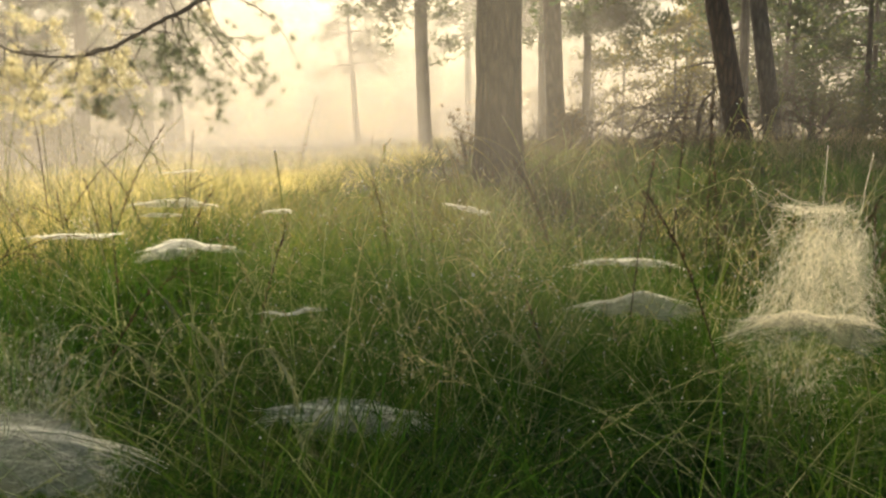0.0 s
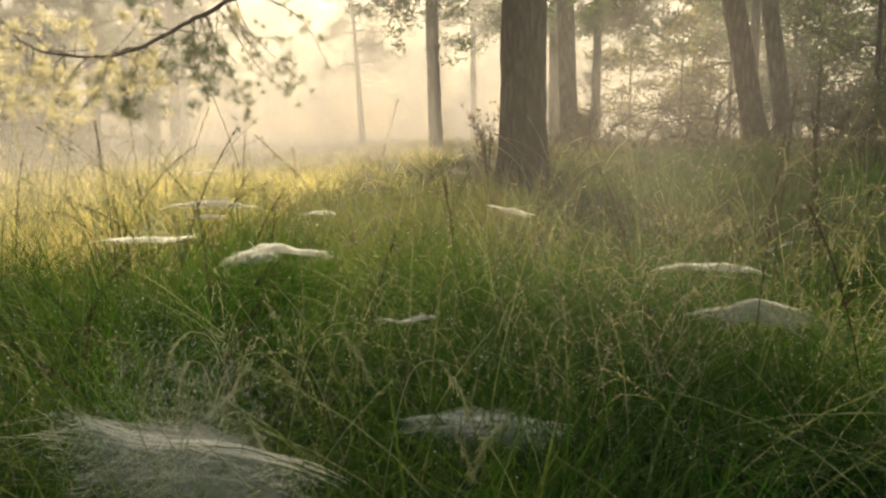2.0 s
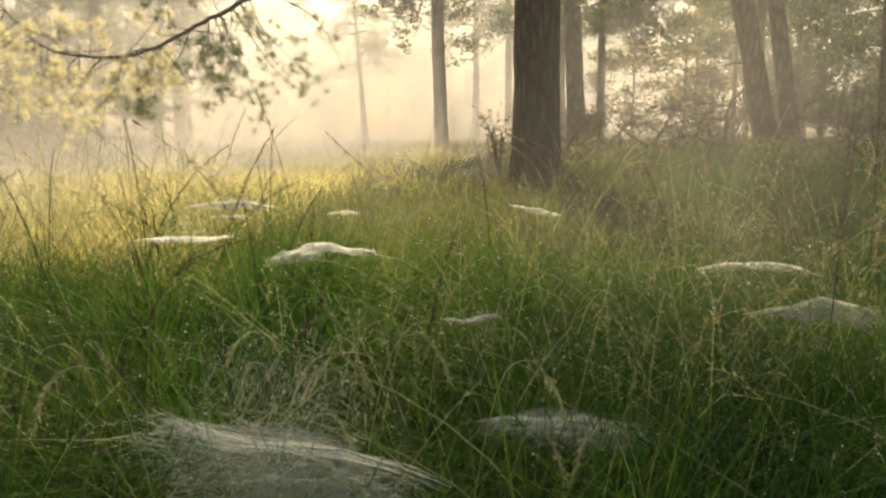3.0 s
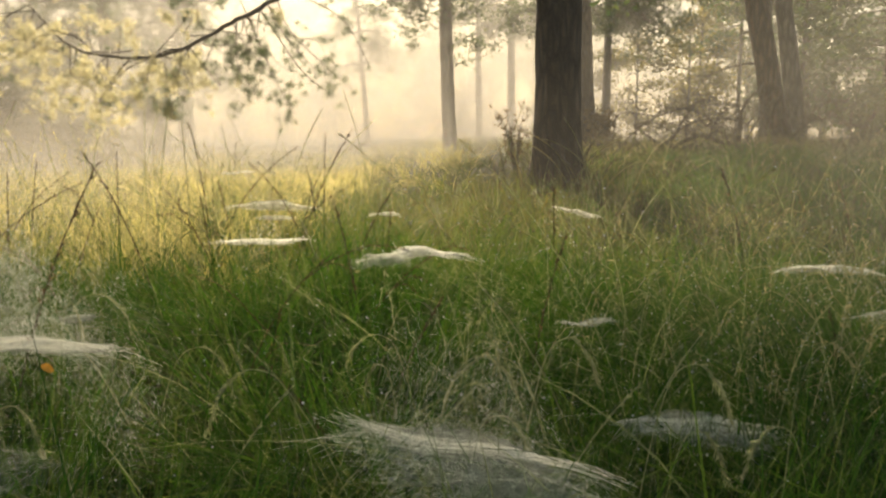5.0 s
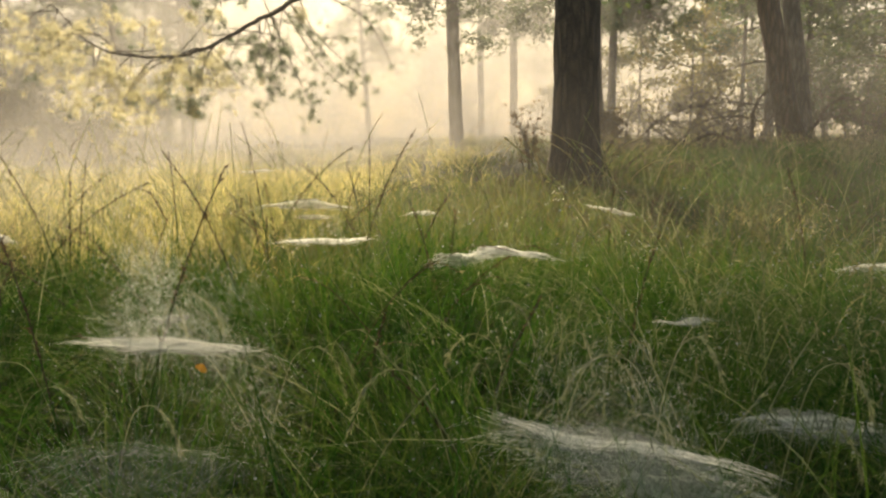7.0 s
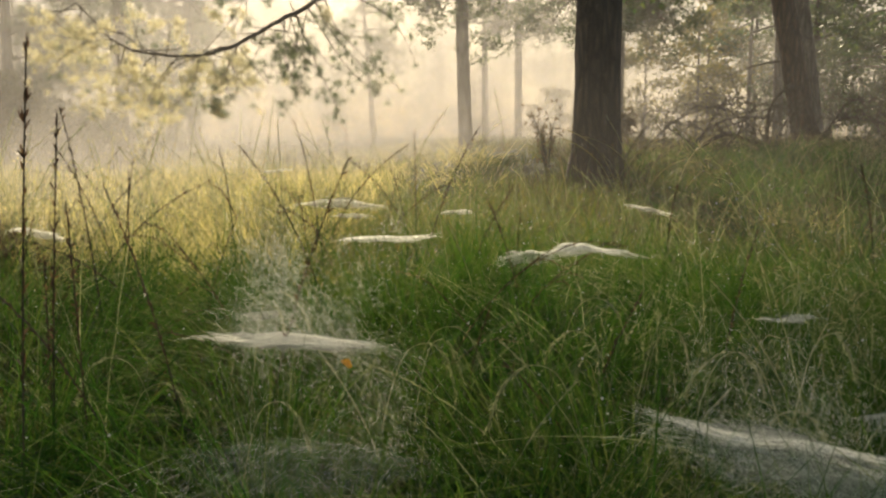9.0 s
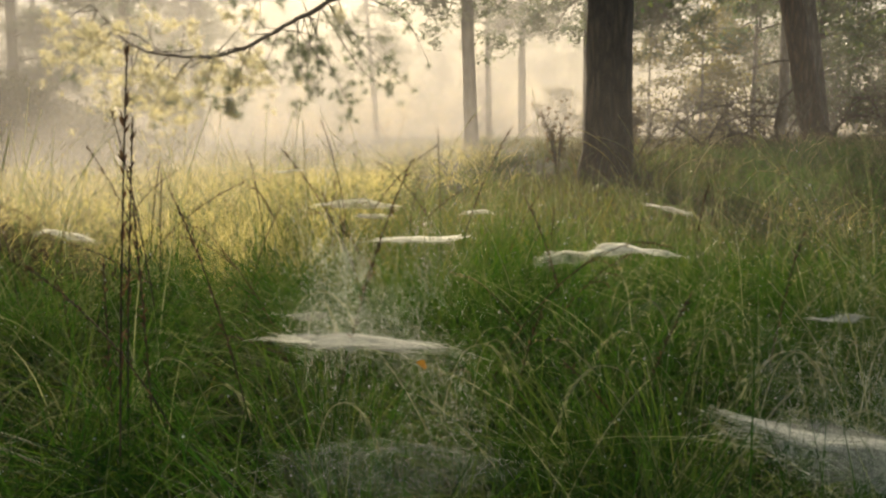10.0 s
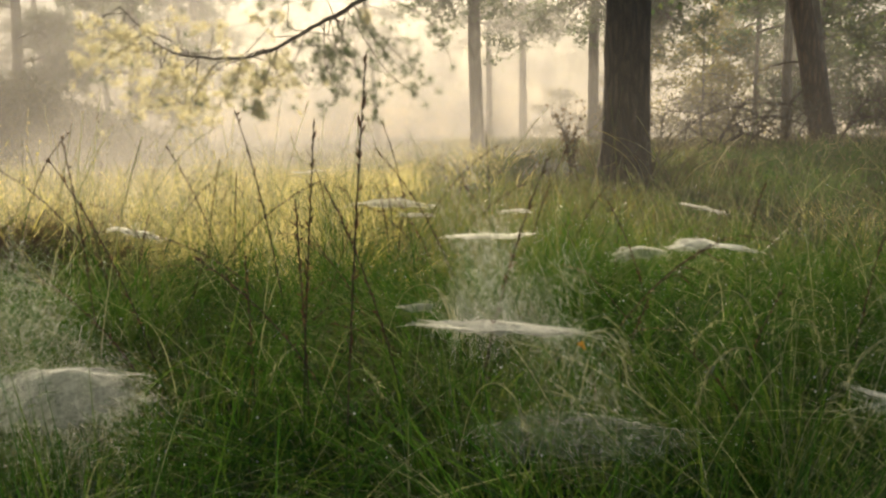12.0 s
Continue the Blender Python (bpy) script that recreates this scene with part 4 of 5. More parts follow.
for x, y, h, az, bend in ((-0.24, 0.80, 0.52, 0.2, 0.45), (-0.04, 0.85, 0.50, 0.4, 0.55), (0.02, 0.9, 0.55, 2.9, 0.5), (0.02, 0.66, 0.50, -0.2, 0.6), (0.16, 0.8, 0.52, 0.3, 0.5), (0.3, 0.95, 0.55, 0.5, 0.5), (-0.28, 1.0, 0.56, 2.8, 0.5)):
    stalk(x, y, h, az, bend, "pale nodding grass head heavy with dew", False)


def nodding(x, y, height, az, label):
    """A stem that rises straight and hooks over at the tip under its own wet head."""
    ob = new("nodding_grass")
    tagged(ob, label, "grass stalk", "flowering grass stalks")
    d = np.array([math.cos(az), math.sin(az) * 0.6, 0])
    foot, reach = np.array([x, y, float(ground_z(x, y)) - 0.01]), height * rng.uniform(0.2, 0.34)
    rise = np.array([0, 0, 1.0]) * height
    p = smoothline([foot, foot + rise * 0.5 + d * reach * 0.15, foot + rise * 0.9 + d * reach * 0.5, foot + rise * 0.985 + d * reach * 0.85, foot + rise * 0.93 + d * reach * 1.15, foot + rise * rng.uniform(0.78, 0.86) + d * reach * 1.3], 26)
    build("stem", *tube(p, np.linspace(0.0010, 0.0005, 26), 5), HEAD, ob)
    husks = join([spikelets(p, 0.62, 100, 0.009, 0.0018, 0.2), spikelets(p, 0.72, 40, 0.016, 0.0012, 0.3)])
    tagged(build("seed_head", *husks, HEAD, ob), kind="stuff")


for i in range(24):
    x = rng.uniform(-0.9, 0.7) if i % 3 else rng.uniform(-0.15, 0.55)
    y = rng.uniform(0.85, 1.5) if i % 3 else rng.uniform(0.72, 1.0)
    nodding(x, y, rng.uniform(0.36, 0.48), rng.uniform(-0.9, 0.9) + (3.14 if rng.random() < 0.35 else 0), "pale nodding grass head heavy with dew")
for i in range(54):
    x, y = rng.uniform(-2.2, 2.3), rng.uniform(0.95, 3.2)
    stalk(x, y, rng.uniform(0.5, 0.82), rng.uniform(0, 6.28), rng.uniform(0.05, 0.75), "slender seeding grass stalk" if i % 3 else "pale straw grass stalk bent by dew", i % 3 > 0)


for i in range(22):
    x, y = rng.normal(1.08, 0.22), rng.uniform(6.5, 7.05)
    p = stalk_path((x, y, float(ground_z(x, y)) - 0.02), rng.uniform(0.45, 0.95), rng.choice([0.0, 3.14]) + rng.normal() * 0.4, rng.uniform(0.2, 0.9), 12)
    stem = build("dead_stem", *tube(p, np.linspace(0.007, 0.003, 12), 5), STRAW if i % 2 else DEADGRASS)
    tagged(stem, "pale dead stem arching before the pine's foot", "dead stem")
for i in range(12):
    x, y = rng.uniform(-2.6, -0.25), rng.uniform(1.6, 3.2)
    stalk(x, y, rng.uniform(0.7, 0.95), rng.uniform(0, 6.28), rng.uniform(0.3, 0.85), "dark withered grass stalk arching over the meadow")


for i, (x, y) in enumerate(((-0.30, 1.3), (-0.62, 1.6), (-0.15, 1.75), (-0.85, 1.9), (-0.5, 2.2), (-1.2, 1.8))):
    # sprawling weed stems with side twigs
    ob = new("weed_stalk")
    tagged(ob, "dark dry branching weed stalk standing above the grass", "weed stalk", "dry weed stalks")
    p = stalk_path((x, y, float(ground_z(x, y)) - 0.01), rng.uniform(0.56, 0.72), rng.choice([0.0, 3.14]) + rng.normal() * 0.6, rng.uniform(0.2, 0.95), 16)
    build("stem", *tube(p, np.linspace(0.0016, 0.0007, 16) * (0.7 + 0.3 * y), 5), SEED, ob)
    husks = [spikelets(p, 0.55, 26, 0.010, 0.0022, 0.6)]
    for b in range(rng.integers(3, 7)):
        a = p[rng.integers(6, 15)]
        d = unit(np.array([rng.normal(), rng.normal() * 0.5, rng.uniform(-0.2, 0.9)])) * rng.uniform(0.06, 0.17)
        q = smoothline([a, a + d * 0.55 + (0, 0, 0.01), a + d + (0, 0, -0.02)], 7)
        build("side_twig", *tube(q, np.linspace(0.0009, 0.0005, 7) * (0.7 + 0.3 * y), 4), SEED, ob)
        husks.append(spikelets(q, 0.35, 14, 0.009, 0.0022, 0.6))
    tagged(build("seed_head", *join(husks), SEED if i % 3 else STRAW, ob), kind="stuff")


def many_stalks(name, label, spots, height, bend, mat, husk, branch=0):
    pieces, stems, tips = [], [], []
    for x, y in spots:
        p = stalk_path((x, y, float(ground_z(x, y)) - 0.01), rng.uniform(*height), rng.uniform(0, 6.28), rng.uniform(*bend), 10)
        stems.append(ribbons(p[None], np.linspace(0.0016, 0.0010, 10)[None] * (1 + 0.22 * y)))
        pieces.append(spikelets(p, 0.62, husk, 0.008 * (1 + 0.05 * y), 0.0018 * (1 + 0.08 * y), 0.5))
        tips.append(p[6:])
        for b in range(branch):
            a = p[rng.integers(5, 9)]
            d = unit(rng.normal(size=3) + np.array([0, 0, 0.2])) * rng.uniform(0.03, 0.08)
            q = smoothline([a, a + d * 0.6 + (0, 0, 0.008), a + d + (0, 0, -0.015)], 5)
            pieces.append(ribbons(q[None], np.full((1, 5), 0.0008)))
            pieces.append(spikelets(q, 0.4, 5, 0.005, 0.0015, 0.5))
            tips.append(q[2:])
    tagged(build(name, *join(pieces), mat), label, "grass", kind="stuff")
    tagged(build("grass_stems", *join(stems), PALE), "thin upright stems of " + label.split(" glittering")[0], "grass", kind="stuff")
    return np.concatenate(tips)


def tall_growth(n, x0, x1, y0, y1, height, bend, label, mat, husk):
    return many_stalks("flowering_grass", label, np.stack([rng.uniform(x0, x1, n), rng.uniform(y0, y1, n)], -1), height, bend, mat, husk, 2)


tall_growth(42, -2.2, 0.4, 1.3, 3.4, (0.72, 0.98), (0.1, 0.9), "tall brown flowering grass standing against the mist", SEED, 16)
tall_growth(70, -2.6, -0.3, 1.6, 4.0, (0.7, 0.95), (0.1, 0.7), "tall straw-coloured flowering grass in the light", STRAW, 16)
tall_growth(40, 0.4, 1.9, 1.5, 3.4, (0.66, 0.9), (0.1, 0.8), "tall brown flowering grass by the golden panicles", SEED, 14)
tall_growth(55, 0.5, 1.7, 2.4, 4.6, (0.5, 0.78), (0.3, 1.0), "golden-brown flowering grass nodding on the rising ground", SEED, 16)
tall_growth(90, 0.7, 2.2, 2.6, 5.2, (0.5, 0.74), (0.2, 1.0), "rusty flowering grass nodding on the rising ground", SEED, 16)
tall_growth(26, 0.2, 1.1, 1.5, 2.6, (0.5, 0.72), (0.3, 1.1), "fine golden grass glittering with dew", STRAW, 18)
many_stalks("seeding_grass", "brown seeding grass hazing the middle of the meadow", np.stack([rng.uniform(-1.2, 1.9, 520), rng.uniform(2.2, 6.8, 520)], -1), (0.36, 0.54), (0.1, 0.9), SEED, 16, 2)
tall_growth(26, -2.6, -0.2, 2.0, 4.2, (0.8, 1.06), (0.55, 1.1), "dark arching grass stalks over the sunny meadow", SEED, 18)

spots = lambda n, x, y, sx, sy: np.stack([rng.normal(x, sx, n), rng.normal(y, sy, n)], -1)
gold = many_stalks("panicle_grass", "tall golden panicle grass glittering with dew", spots(22, 0.68, 1.02, 0.16, 0.10), (0.70, 0.94), (0.3, 0.75), STRAW, 26, 8)
gold_right = many_stalks("panicle_grass", "tall golden panicle grass glittering with dew", spots(26, 1.08, 1.35, 0.16, 0.16), (0.66, 0.88), (0.2, 0.7), STRAW, 24, 7)
pan = [gold, gold, gold_right, many_stalks("panicle_grass", "fine golden panicle grass glittering with dew", spots(16, 0.66, 1.08, 0.15, 0.13), (0.52, 0.78), (0.3, 0.8), STRAW, 16, 8),
       many_stalks("panicle_grass", "fine golden panicle grass glittering with dew", spots(26, 1.2, 1.6, 0.2, 0.18), (0.45, 0.74), (0.3, 0.8), STRAW, 14, 7),
       ]
many_stalks("panicle_grass", "fine green panicle grass between the webs", spots(30, 0.2, 1.3, 0.2, 0.12), (0.4, 0.6), (0.1, 0.5), HEAD, 12, 5)
many_stalks("seeding_grass", "seeding grass stalks standing over the sunny meadow", np.stack([rng.uniform(-1.8, 4.5, 420), rng.uniform(2.4, 7.5, 420)], -1), (0.40, 0.68), (0.05, 0.8), SEED, 14)
many_stalks("seeding_grass", "pale seeding grass in the sunlit mist", np.stack([rng.uniform(-6.5, -1.1, 900), rng.uniform(2.8, 9.0, 900)], -1), (0.42, 0.72), (0.1, 0.8), STRAW, 18)

many_stalks("plume_grass", "pale feathery grass plumes against the mist", np.stack([rng.uniform(-3.2, -1.5, 80), rng.uniform(2.9, 4.8, 80)], -1), (0.58, 0.90), (0.1, 0.5), SUNNY, 44, 3)
field("dry_bank_grass", "thin olive-brown grass hazing the rising ground", 2600, (0.3, 2.8, 2.8, 5.4), 30, 0.10, (0.28, 0.48), (0.0016, 0.0034), DEADGRASS, 4, droop=(0.3, 1.0))


# ---- spider webs ----
def web(label, c, sx, sy, yaw, dome, tilt, n, seed, sheet=SHEET, lobes=5, columns=(), thick=1.0, lift=0.0, thread=None, crest=1.0):
    """A dewy sheet web: a lobed silk sheet with loose threads, guy lines and tangles above.
    columns: (threads, height, width below, width above, x shift, y shift)."""
    r = np.random.default_rng(seed)
    ob = new("spider_web")
    tagged(ob, label, "spider web", "dewy sheet webs")
    ob.matrix_world = pose(*c, 0, 0, yaw)
    ph = r.uniform(0, 6.28, 4)

    # corners where the sheet is tied to the grass: drawn out to points, and pulled up a little
    corner = np.sort(np.linspace(0, 2 * np.pi, lobes, endpoint=False) + r.uniform(-0.25, 0.25, lobes))
    ties = np.stack([np.cos(corner), np.sin(corner)], -1) * r.uniform(0.45, 1.0, (lobes, 1))
    pull = r.uniform(0.1, 1.0, lobes) * (0.15 * abs(dome) + 0.07 * sx)

    def edge(a):
        gap = np.abs((np.asarray(a)[..., None] - corner + np.pi) % (2 * np.pi) - np.pi).min(-1)
        return 0.62 + 0.38 * np.exp(-gap / 0.30)

    def height(x, y):
        u, w = x / sx, y / sy
        fold = 0.08 * np.sin(5 * u + ph[2] + 1.5 * w) + 0.04 * np.sin(11 * u + ph[3] - 2 * w)
        z = dome * (1.25 - 0.55 * np.sqrt(u**2 + 0.03) - 0.65 * np.sqrt((w - 0.35 - 0.12 * np.sin(3 * u + ph[0])) ** 2 + 0.004)) * (1 + fold) + tilt * y + lift * x
        z = z + sx * (0.04 * np.sin(2.4 * u + ph[1]) + 0.014 * np.sin(6.0 * u + ph[3] + w))
        for (a, b), h in zip(ties, pull):
            z = z + h * np.exp(-np.sqrt((u - a) ** 2 + (w - b) ** 2) / 0.3)
        return z

    rings, segs = 12, 96
    frayed = 1 - 0.16 * np.abs(r.normal(size=segs)).clip(0, 2)
    rr, aa_ = np.meshgrid(np.linspace(0.02, 1, rings), np.linspace(0, 2 * np.pi, segs, endpoint=False), indexing="ij")
    far_out = rr * edge(aa_) * (1 + (frayed[None] - 1) * rr**2)
    x, y = sx * far_out * np.cos(aa_), sy * far_out * np.sin(aa_)
    v = np.stack([x, y, height(x, y)], -1).reshape(-1, 3)
    i, j = np.meshgrid(np.arange(rings - 1), np.arange(segs), indexing="ij")
    a, b = i * segs + j, i * segs + (j + 1) % segs
    build("sheet", v, np.stack([a, b, b + segs, a + segs], -1).reshape(-1, 4), sheet, ob)

    def spot(m, power=0.5):
        t, q = r.uniform(0, 2 * np.pi, m), r.uniform(0, 1, m) ** power
        return np.stack([sx * q * edge(t) * np.cos(t), sy * q * edge(t) * np.sin(t)], -1)

    k, pieces = 6, []
    s = np.linspace(0, 1, k)[None, :, None]
    full, n = n, n // 2
    p = spot(n, 0.5)
    q = p + r.normal(size=(n, 2)) * (sx + sy) * 0.26
    over = np.sqrt((q[:, 0] / sx) ** 2 + (q[:, 1] / sy) ** 2) / edge(np.arctan2(q[:, 1] / sy, q[:, 0] / sx))
    q = q / np.maximum(over, 1)[:, None]
    xy = p[:, None] * (1 - s) + q[:, None] * s + np.cumsum(r.normal(size=(n, k, 2)) * (sx + sy) * 0.008, 1)
    z = height(xy[..., 0], xy[..., 1]) + r.normal(size=(n, 1)) * 0.0015
    pieces.append(ribbons(np.concatenate([xy, z[..., None]], -1), np.full((n, k), 0.00008 * thick) * r.uniform(0.4, 1.8, (n, 1))))
    # ridge lines where the sheet is drawn tight
    n = full
    for g in range(2):
        m = int(n * crest) // (20 if g == 0 else 90)
        y0 = sy * (r.uniform(-0.1, 0.6) if g else 0.25)
        x_ = np.linspace(-0.95, 0.95, 9)[None] * sx * r.uniform(0.5, 1, (m, 1))
        y_ = y0 + sy * 0.15 * np.sin(x_ / sx * 3 + g) + r.normal(size=(m, 1)) * sy * 0.06 + np.cumsum(r.normal(size=(m, 9)) * sy * 0.014, 1)
        pieces.append(ribbons(np.stack([x_, y_, height(x_, y_) + 0.001 + r.normal(size=(m, 9)) * 0.0012], -1), np.full((m, 9), 0.0002 * thick)))
    # strands that run down from the ridge to the hem
    m = n // 3
    x_ = (r.uniform(-0.8, 0.8, (m, 1)) + r.normal(size=(m, 1)) * 0.02) * sx
    d_ = np.linspace(0, 1, 7)[None]
    low = -0.75 * sy * np.sqrt(np.clip(1 - (x_ / sx) ** 2, 0.05, 1)) * r.uniform(0.3, 1.0, (m, 1))
    y_ = 0.3 * sy + (low - 0.3 * sy) * d_
    x_ = x_ + r.normal(size=(m, 1)) * 0.25 * sx * d_ + np.cumsum(r.normal(size=(m, 7)) * sx * 0.012, 1)
    pieces.append(ribbons(np.stack([x_, y_, height(x_, y_) + 0.0008], -1), np.full((m, 7), 0.0001 * thick) * r.uniform(0.5, 1.8, (m, 1))))
    m = n // 14
    t = r.uniform(0, 2 * np.pi, m)
    e = np.stack([sx * edge(t) * np.cos(t), sy * edge(t) * np.sin(t)], -1)
    e0 = np.concatenate([e * 0.8, height(e[:, 0] * 0.8, e[:, 1] * 0.8)[:, None]], -1)
    e1 = np.concatenate([e * r.uniform(0.95, 1.2, (m, 1)), height(e[:, 0], e[:, 1])[:, None] + r.normal(size=(m, 1)) * 0.008], -1)
    pieces.append(ribbons(np.stack([e0, (e0 + e1) / 2 - (0, 0, 0.002), e1], 1), np.full((m, 3), 0.0002 * thick)))
    for count, tall, below, above, dx, dy, *off in columns:
        count = int(count * 1.6)
        # curled threads, densest low down, in a tangle that narrows upwards
        f = r.uniform(0, 1, (count, 1)) ** 1.6
        turn, q_ = r.uniform(0, 2 * np.pi, (count, 1)), np.sqrt(r.uniform(0, 1, (count, 1)))
        wid = (below + (above - below) * f**0.8) * 0.5 * q_
        size = 0.014 * (below + above) + 0.0012
        walk_ = np.cumsum(r.normal(size=(count, 15, 3)) * size * np.array([0.55, 0.55, 0.8]), 1) + np.cumsum(np.repeat(r.normal(size=(count, 1, 3)) * size * 0.4, 15, 1), 1)
        px = wid * np.cos(turn) + dx * f + (off[0] if off else 0) + walk_[..., 0]
        py = wid * 0.45 * np.sin(turn) + dy * f + walk_[..., 1]
        pz = f * tall + 0.35 * dome + walk_[..., 2]
        pieces.append(ribbons(np.stack([px, py, pz], -1), np.full((count, 15), 0.00006 * thick) * r.uniform(0.5, 1.5, (count, 1))))
    tagged(build("threads", *join(pieces), thread or THREAD, ob), kind="stuff")
    return ob


web("small bright sheet web far out in the meadow grass", (-1.75, 7.4, 0.45), 0.17, 0.2, 0, 0.01, 0.05, 200, 1, SHEETBRIGHT, thick=6.00)
web("wide bright sheet web on sunlit meadow grass", (-0.79, 4.18, 0.40), 0.25, 0.18, 4, 0.012, 0.05, 350, 2, SHEETBRIGHT, thick=3.75, columns=((60, 0.08, 0.2, 0.1, -0.08, 0),))
web("broken little sheet web beside a wider one", (-0.66, 3.62, 0.405), 0.10, 0.10, 0, 0.01, 0.02, 160, 21, SHEETBRIGHT, thick=3.2)
web("small sheet web low in meadow grass", (-0.19, 3.78, 0.405), 0.085, 0.09, 0, 0.01, 0.0, 160, 3, SHEETBRIGHT, thick=3.30)
web("slanting sheet web in green meadow grass", (0.69, 3.78, 0.41), 0.125, 0.09, 0, 0.02, 0.0, 220, 4, SHEETBRIGHT, thick=3.30, lift=-0.12)
web("humped sheet web lying over the grass tops", (-0.40, 2.12, 0.478), 0.135, 0.080, -3, 0.016, -0.08, 520, 5, SHEETBRIGHT, thick=2.8, columns=((50, 0.07, 0.1, 0.05, 0.02, 0),))
web("humped sheet web with a high crest on grass", (0.055, 1.61, 0.512), 0.10, 0.068, 4, 0.020, -0.10, 700, 6, SHEETBRIGHT, thick=2.6, lobes=3)
web("pale sagging sheet web beside a higher one", (-0.055, 1.80, 0.462), 0.08, 0.055, -8, 0.030, 0.05, 300, 7, SHEETTHIN, thick=1.3)
web("small cupped sheet web deep in green grass", (0.33, 1.25, 0.468), 0.055, 0.055, 0, -0.012, 0.0, 260, 8, SHEETBRIGHT, thick=1.6)
web("flat bright sheet web under golden panicles", (1.04, 1.95, 0.428), 0.15, 0.075, 2, 0.012, -0.05, 420, 9, SHEETBRIGHT, thick=2.10)
web("domed sheet web sloping to one side", (0.92, 1.30, 0.43), 0.13, 0.105, 0, 0.038, -0.08, 350, 10, SHEETTHIN, thick=1.1)
web("thin grey sheet web over dark grass", (0.455, 0.995, 0.350), 0.128, 0.085, 0, 0.016, -0.02, 900, 11, SHEETBROAD, lobes=6, thick=1.7, crest=1.3)
web("flat white sheet web under a tall tangle of threads", (-0.437, 0.925, 0.492), 0.132, 0.046, -3, 0.006, -0.02, 700, 12, SHEETBRIGHT, lobes=7, thick=1.5, lift=-0.08, crest=0.5,
    columns=((520, 0.14, 0.20, 0.07, -0.03, 0.02), (170, 0.25, 0.10, 0.05, -0.06, 0.02), (260, -0.13, 0.11, 0.12, 0.06, -0.06, 0.09), (160, 0.11, 0.24, 0.06, 0.10, 0.0)))
web("broad tattered silk sheet with a bright ridge", (0.125, 0.70, 0.41), 0.178, 0.125, -14, 0.026, 0.03, 800, 13, SHEETBROAD, lobes=4, lift=-0.19, thick=1.3, crest=1.6, columns=((420, 0.10, 0.26, 0.16, -0.04, 0.08),))
web("bright sheet web on withered grass", (-1.55, 2.57, 0.435), 0.10, 0.075, 0, 0.016, -0.04, 300, 14, SHEETBRIGHT, thick=2.70, lift=-0.2, columns=((80, 0.15, 0.08, 0.03, -0.01, 0),))
web("draped silk dome with a loose tangle above", (-0.97, 0.715, 0.432), 0.125, 0.085, 0, 0.05, 0.16, 900, 15, SHEET, lobes=5, crest=0.4, columns=((800, 0.17, 0.24, 0.08, -0.04, 0), (200, -0.05, 0.2, 0.2, 0.02, -0.03)))
web("thin torn silk low over dark grass", (-0.377, 0.60, 0.445), 0.155, 0.085, 4, 0.014, 0.0, 240, 16, SHEETFAINT, thick=0.6, crest=0.12, columns=((120, 0.08, 0.2, 0.12, 0, 0.03),))
golden = web("sunlit golden silk dome below a dense curtain of threads", (1.05, 0.90, 0.475), 0.125, 0.08, 0, 0.042, 0.0, 480, 17, lobes=5, thick=1.5, thread=GOLDTHREAD,
    columns=((200, -0.06, 0.16, 0.1, 0, 0),))


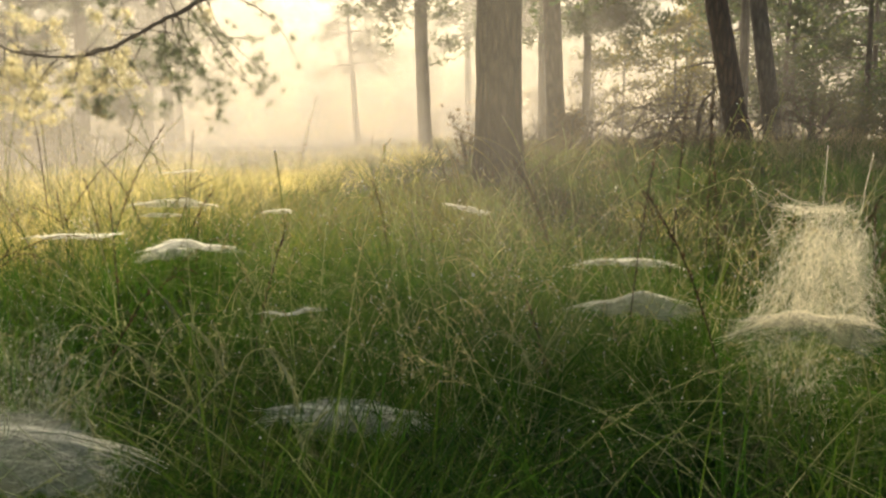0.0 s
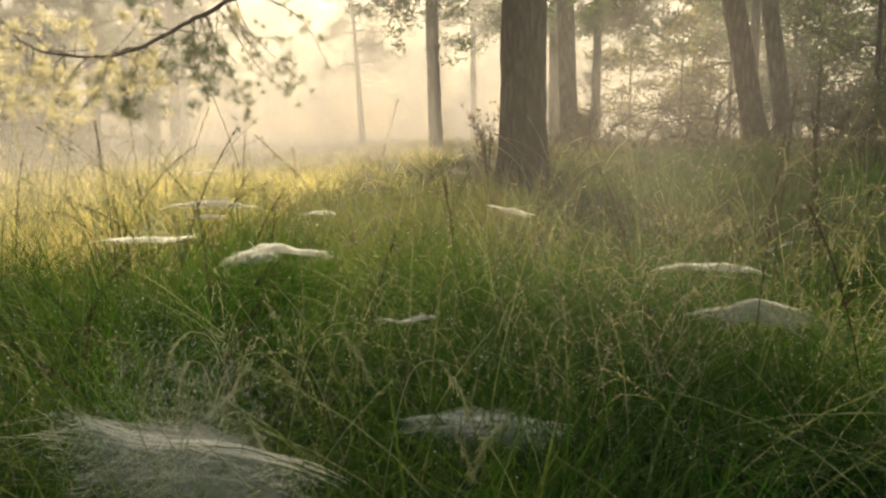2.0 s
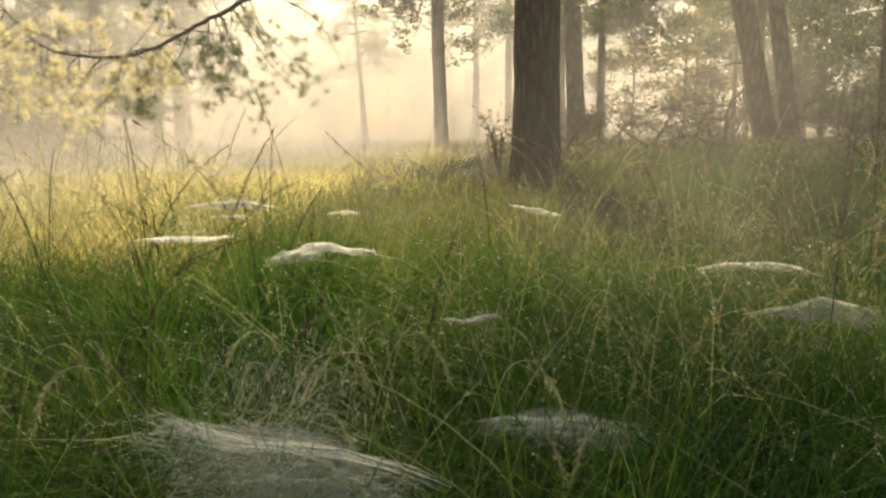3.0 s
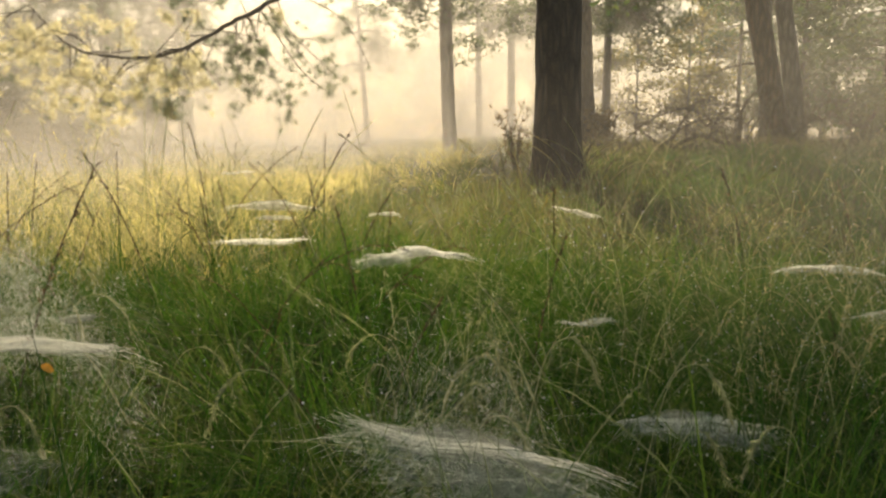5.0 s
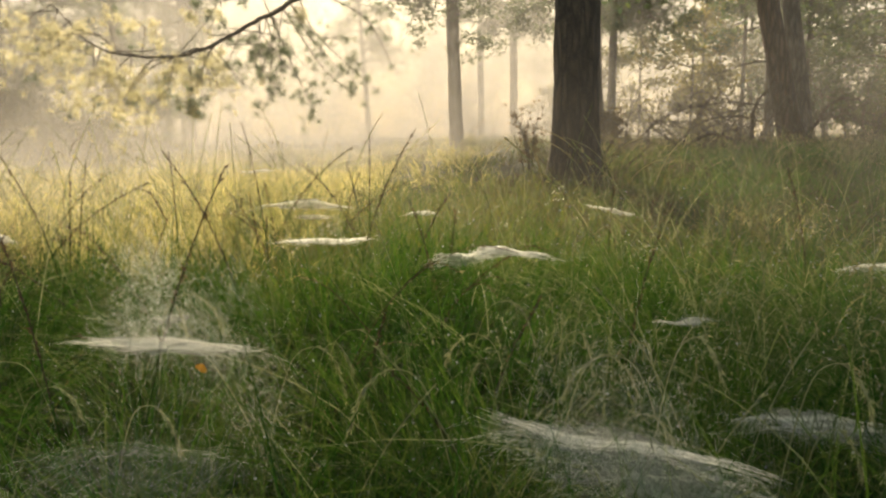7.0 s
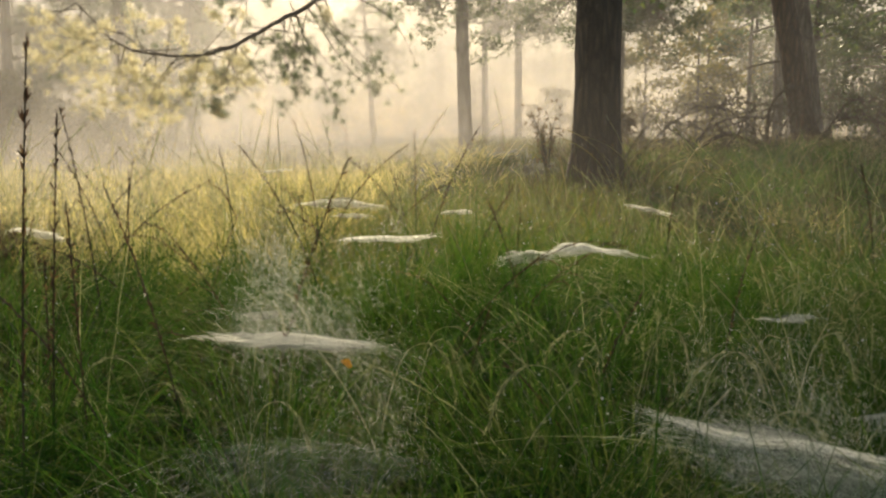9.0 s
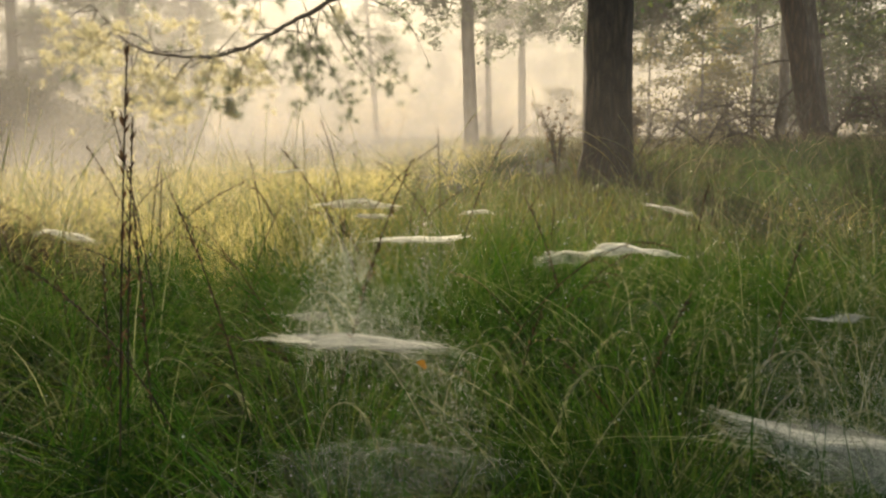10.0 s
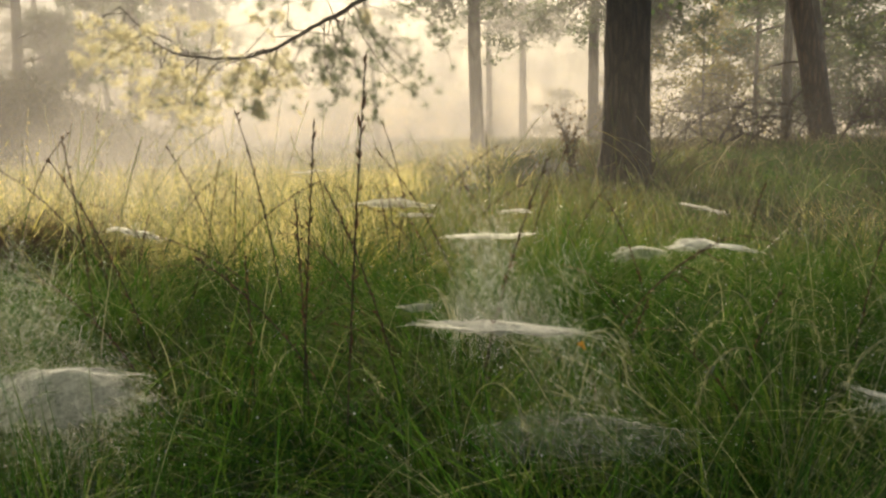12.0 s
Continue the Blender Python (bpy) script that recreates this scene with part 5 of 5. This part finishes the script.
def curtain(parent, count, seed):
    """Curled golden threads hanging from a bunched upper line, with guy strands drawn up to the stems."""
    r = np.random.default_rng(seed)
    k = 14
    strand = r.uniform(-0.048, 0.064, 34)
    xt = strand[r.integers(0, 34, count)] + r.normal(size=count) * 0.009
    top = 0.186 + r.normal(size=count) * 0.006 + 0.006 * np.sin(xt * 40) - np.where(xt > 0.045, (xt - 0.045) * 0.9, 0)
    f0 = r.uniform(0, 1, count) * 0.95
    f = np.clip(f0[:, None] + r.uniform(0.08, 0.34, count)[:, None] * np.linspace(0, 1, k), 0, 1.02)
    wave = r.uniform(15, 70, count)[:, None]
    curl = r.uniform(0.001, 0.008, count)[:, None] * np.sin(f * wave + r.uniform(0, 6.28, count)[:, None])
    spread = 1.0 + 0.35 * f - 0.5 * f * (1 - f)
    x = (xt[:, None] - 0.008) * spread - 0.012 * f + 0.008 + curl + np.cumsum(r.normal(size=(count, k)) * 0.0024, 1)
    y = r.normal(size=(count, 1)) * 0.014 + 0.0035 * np.cos(f * wave) + np.cumsum(r.normal(size=(count, k)) * 0.001, 1)
    z = top[:, None] - f * (top[:, None] - 0.045) + 0.003 * np.sin(f * wave * 1.3)
    pieces = [ribbons(np.stack([x, y, z], -1), np.full((count, k), 0.00026) * r.uniform(0.5, 1.6, (count, 1)))]
    m = 90      # the bunched upper line
    u = np.sort(r.uniform(0, 1, (m, 2)), 1)
    u = u[:, :1] + (u[:, 1:] - u[:, :1]) * np.linspace(0, 1, 8)
    x = -0.056 + 0.118 * u
    pieces.append(ribbons(np.stack([x, r.normal(size=(m, 1)) * 0.006 + 0 * x, 0.194 - 0.006 * np.sin(u * 3.1) + r.normal(size=(m, 1)) * 0.005 + r.normal(size=(m, 8)) * 0.0025], -1), np.full((m, 8), 0.0003)))
    for a, b, n in (((-0.05, 0.192), (-0.085, 0.228), 5), ((-0.045, 0.15), (-0.083, 0.226), 4), ((0.0, 0.192), (-0.05, 0.215), 5), ((0.005, 0.19), (0.012, 0.27), 4), ((0.052, 0.19), (0.068, 0.26), 4), ((0.06, 0.12), (0.075, 0.09), 6)):
        w = np.linspace(0, 1, 6)[None]
        x = a[0] + (b[0] - a[0]) * w + r.normal(size=(n, 1)) * 0.008 * (1 - w) + r.normal(size=(n, 6)) * 0.0012
        z = a[1] + (b[1] - a[1]) * w - 0.006 * np.sin(w * 3.14) + r.normal(size=(n, 1)) * 0.007 * (1 - w)
        pieces.append(ribbons(np.stack([x, 0 * x + r.normal(size=(n, 1)) * 0.004 * (1 - w), z], -1), np.full((n, 6), 0.00022)))
    tagged(build("curtain", *join(pieces), GOLDTHREAD, parent, "dense curled golden threads"), kind="stuff")


curtain(golden, 1900, 4)
web("small wisp of silk in withered grass", (-0.57, 1.35, 0.44), 0.05, 0.03, 20, 0.006, 0.1, 120, 18, SHEETTHIN)

# orange leaf caught in the silk
u, w = np.meshgrid(np.linspace(0, 1, 9), np.linspace(-1, 1, 7), indexing="ij")
half = 0.0048 * np.sin(np.pi * np.clip(u, 0.03, 0.98)) ** 0.7
lv = np.stack([(u - 0.5) * 0.015, w * half, 0.003 * np.sin(u * 5) + 0.25 * np.abs(w) * half], -1).reshape(-1, 3)
i, j = np.meshgrid(np.arange(8), np.arange(6), indexing="ij")
q = i * 7 + j
leaf = build("leaf", lv, np.stack([q, q + 7, q + 8, q + 1], -1).reshape(-1, 4), ORANGE)
leaf.matrix_world = pose(-0.347, 0.775, 0.512, 60, 25, 20)
tagged(leaf, "small orange fallen leaf caught in spider silk", "leaf")

# ---- dew ----
def drops(name, label, pts, radius):
    n = len(pts)
    oct_v = np.array([(1, 0, 0), (0, 1, 0), (-1, 0, 0), (0, -1, 0), (0, 0, 1), (0, 0, -1)], float)
    oct_f = np.array([(0, 1, 4), (1, 2, 4), (2, 3, 4), (3, 0, 4), (1, 0, 5), (2, 1, 5), (3, 2, 5), (0, 3, 5)])
    v = (pts[:, None] + oct_v[None] * (radius * rng.uniform(0.5, 1.4, n))[:, None, None]).reshape(-1, 3)
    f = (oct_f[None] + (np.arange(n) * 6)[:, None, None]).reshape(-1, 3)
    return tagged(build(name, v, f, DEW), label, "dew", kind="stuff")


pick = near[rng.integers(0, len(near), 9000), rng.integers(3, 6, 9000)]
drops("dew_drops", "tiny dew drops glittering on grass blades", pick[pick[:, 1] > 0.75], 0.0016)
tips = np.concatenate(pan)
drops("dew_drops", "tiny dew drops glittering on panicles", tips[rng.integers(0, len(tips), 1800)], 0.001)
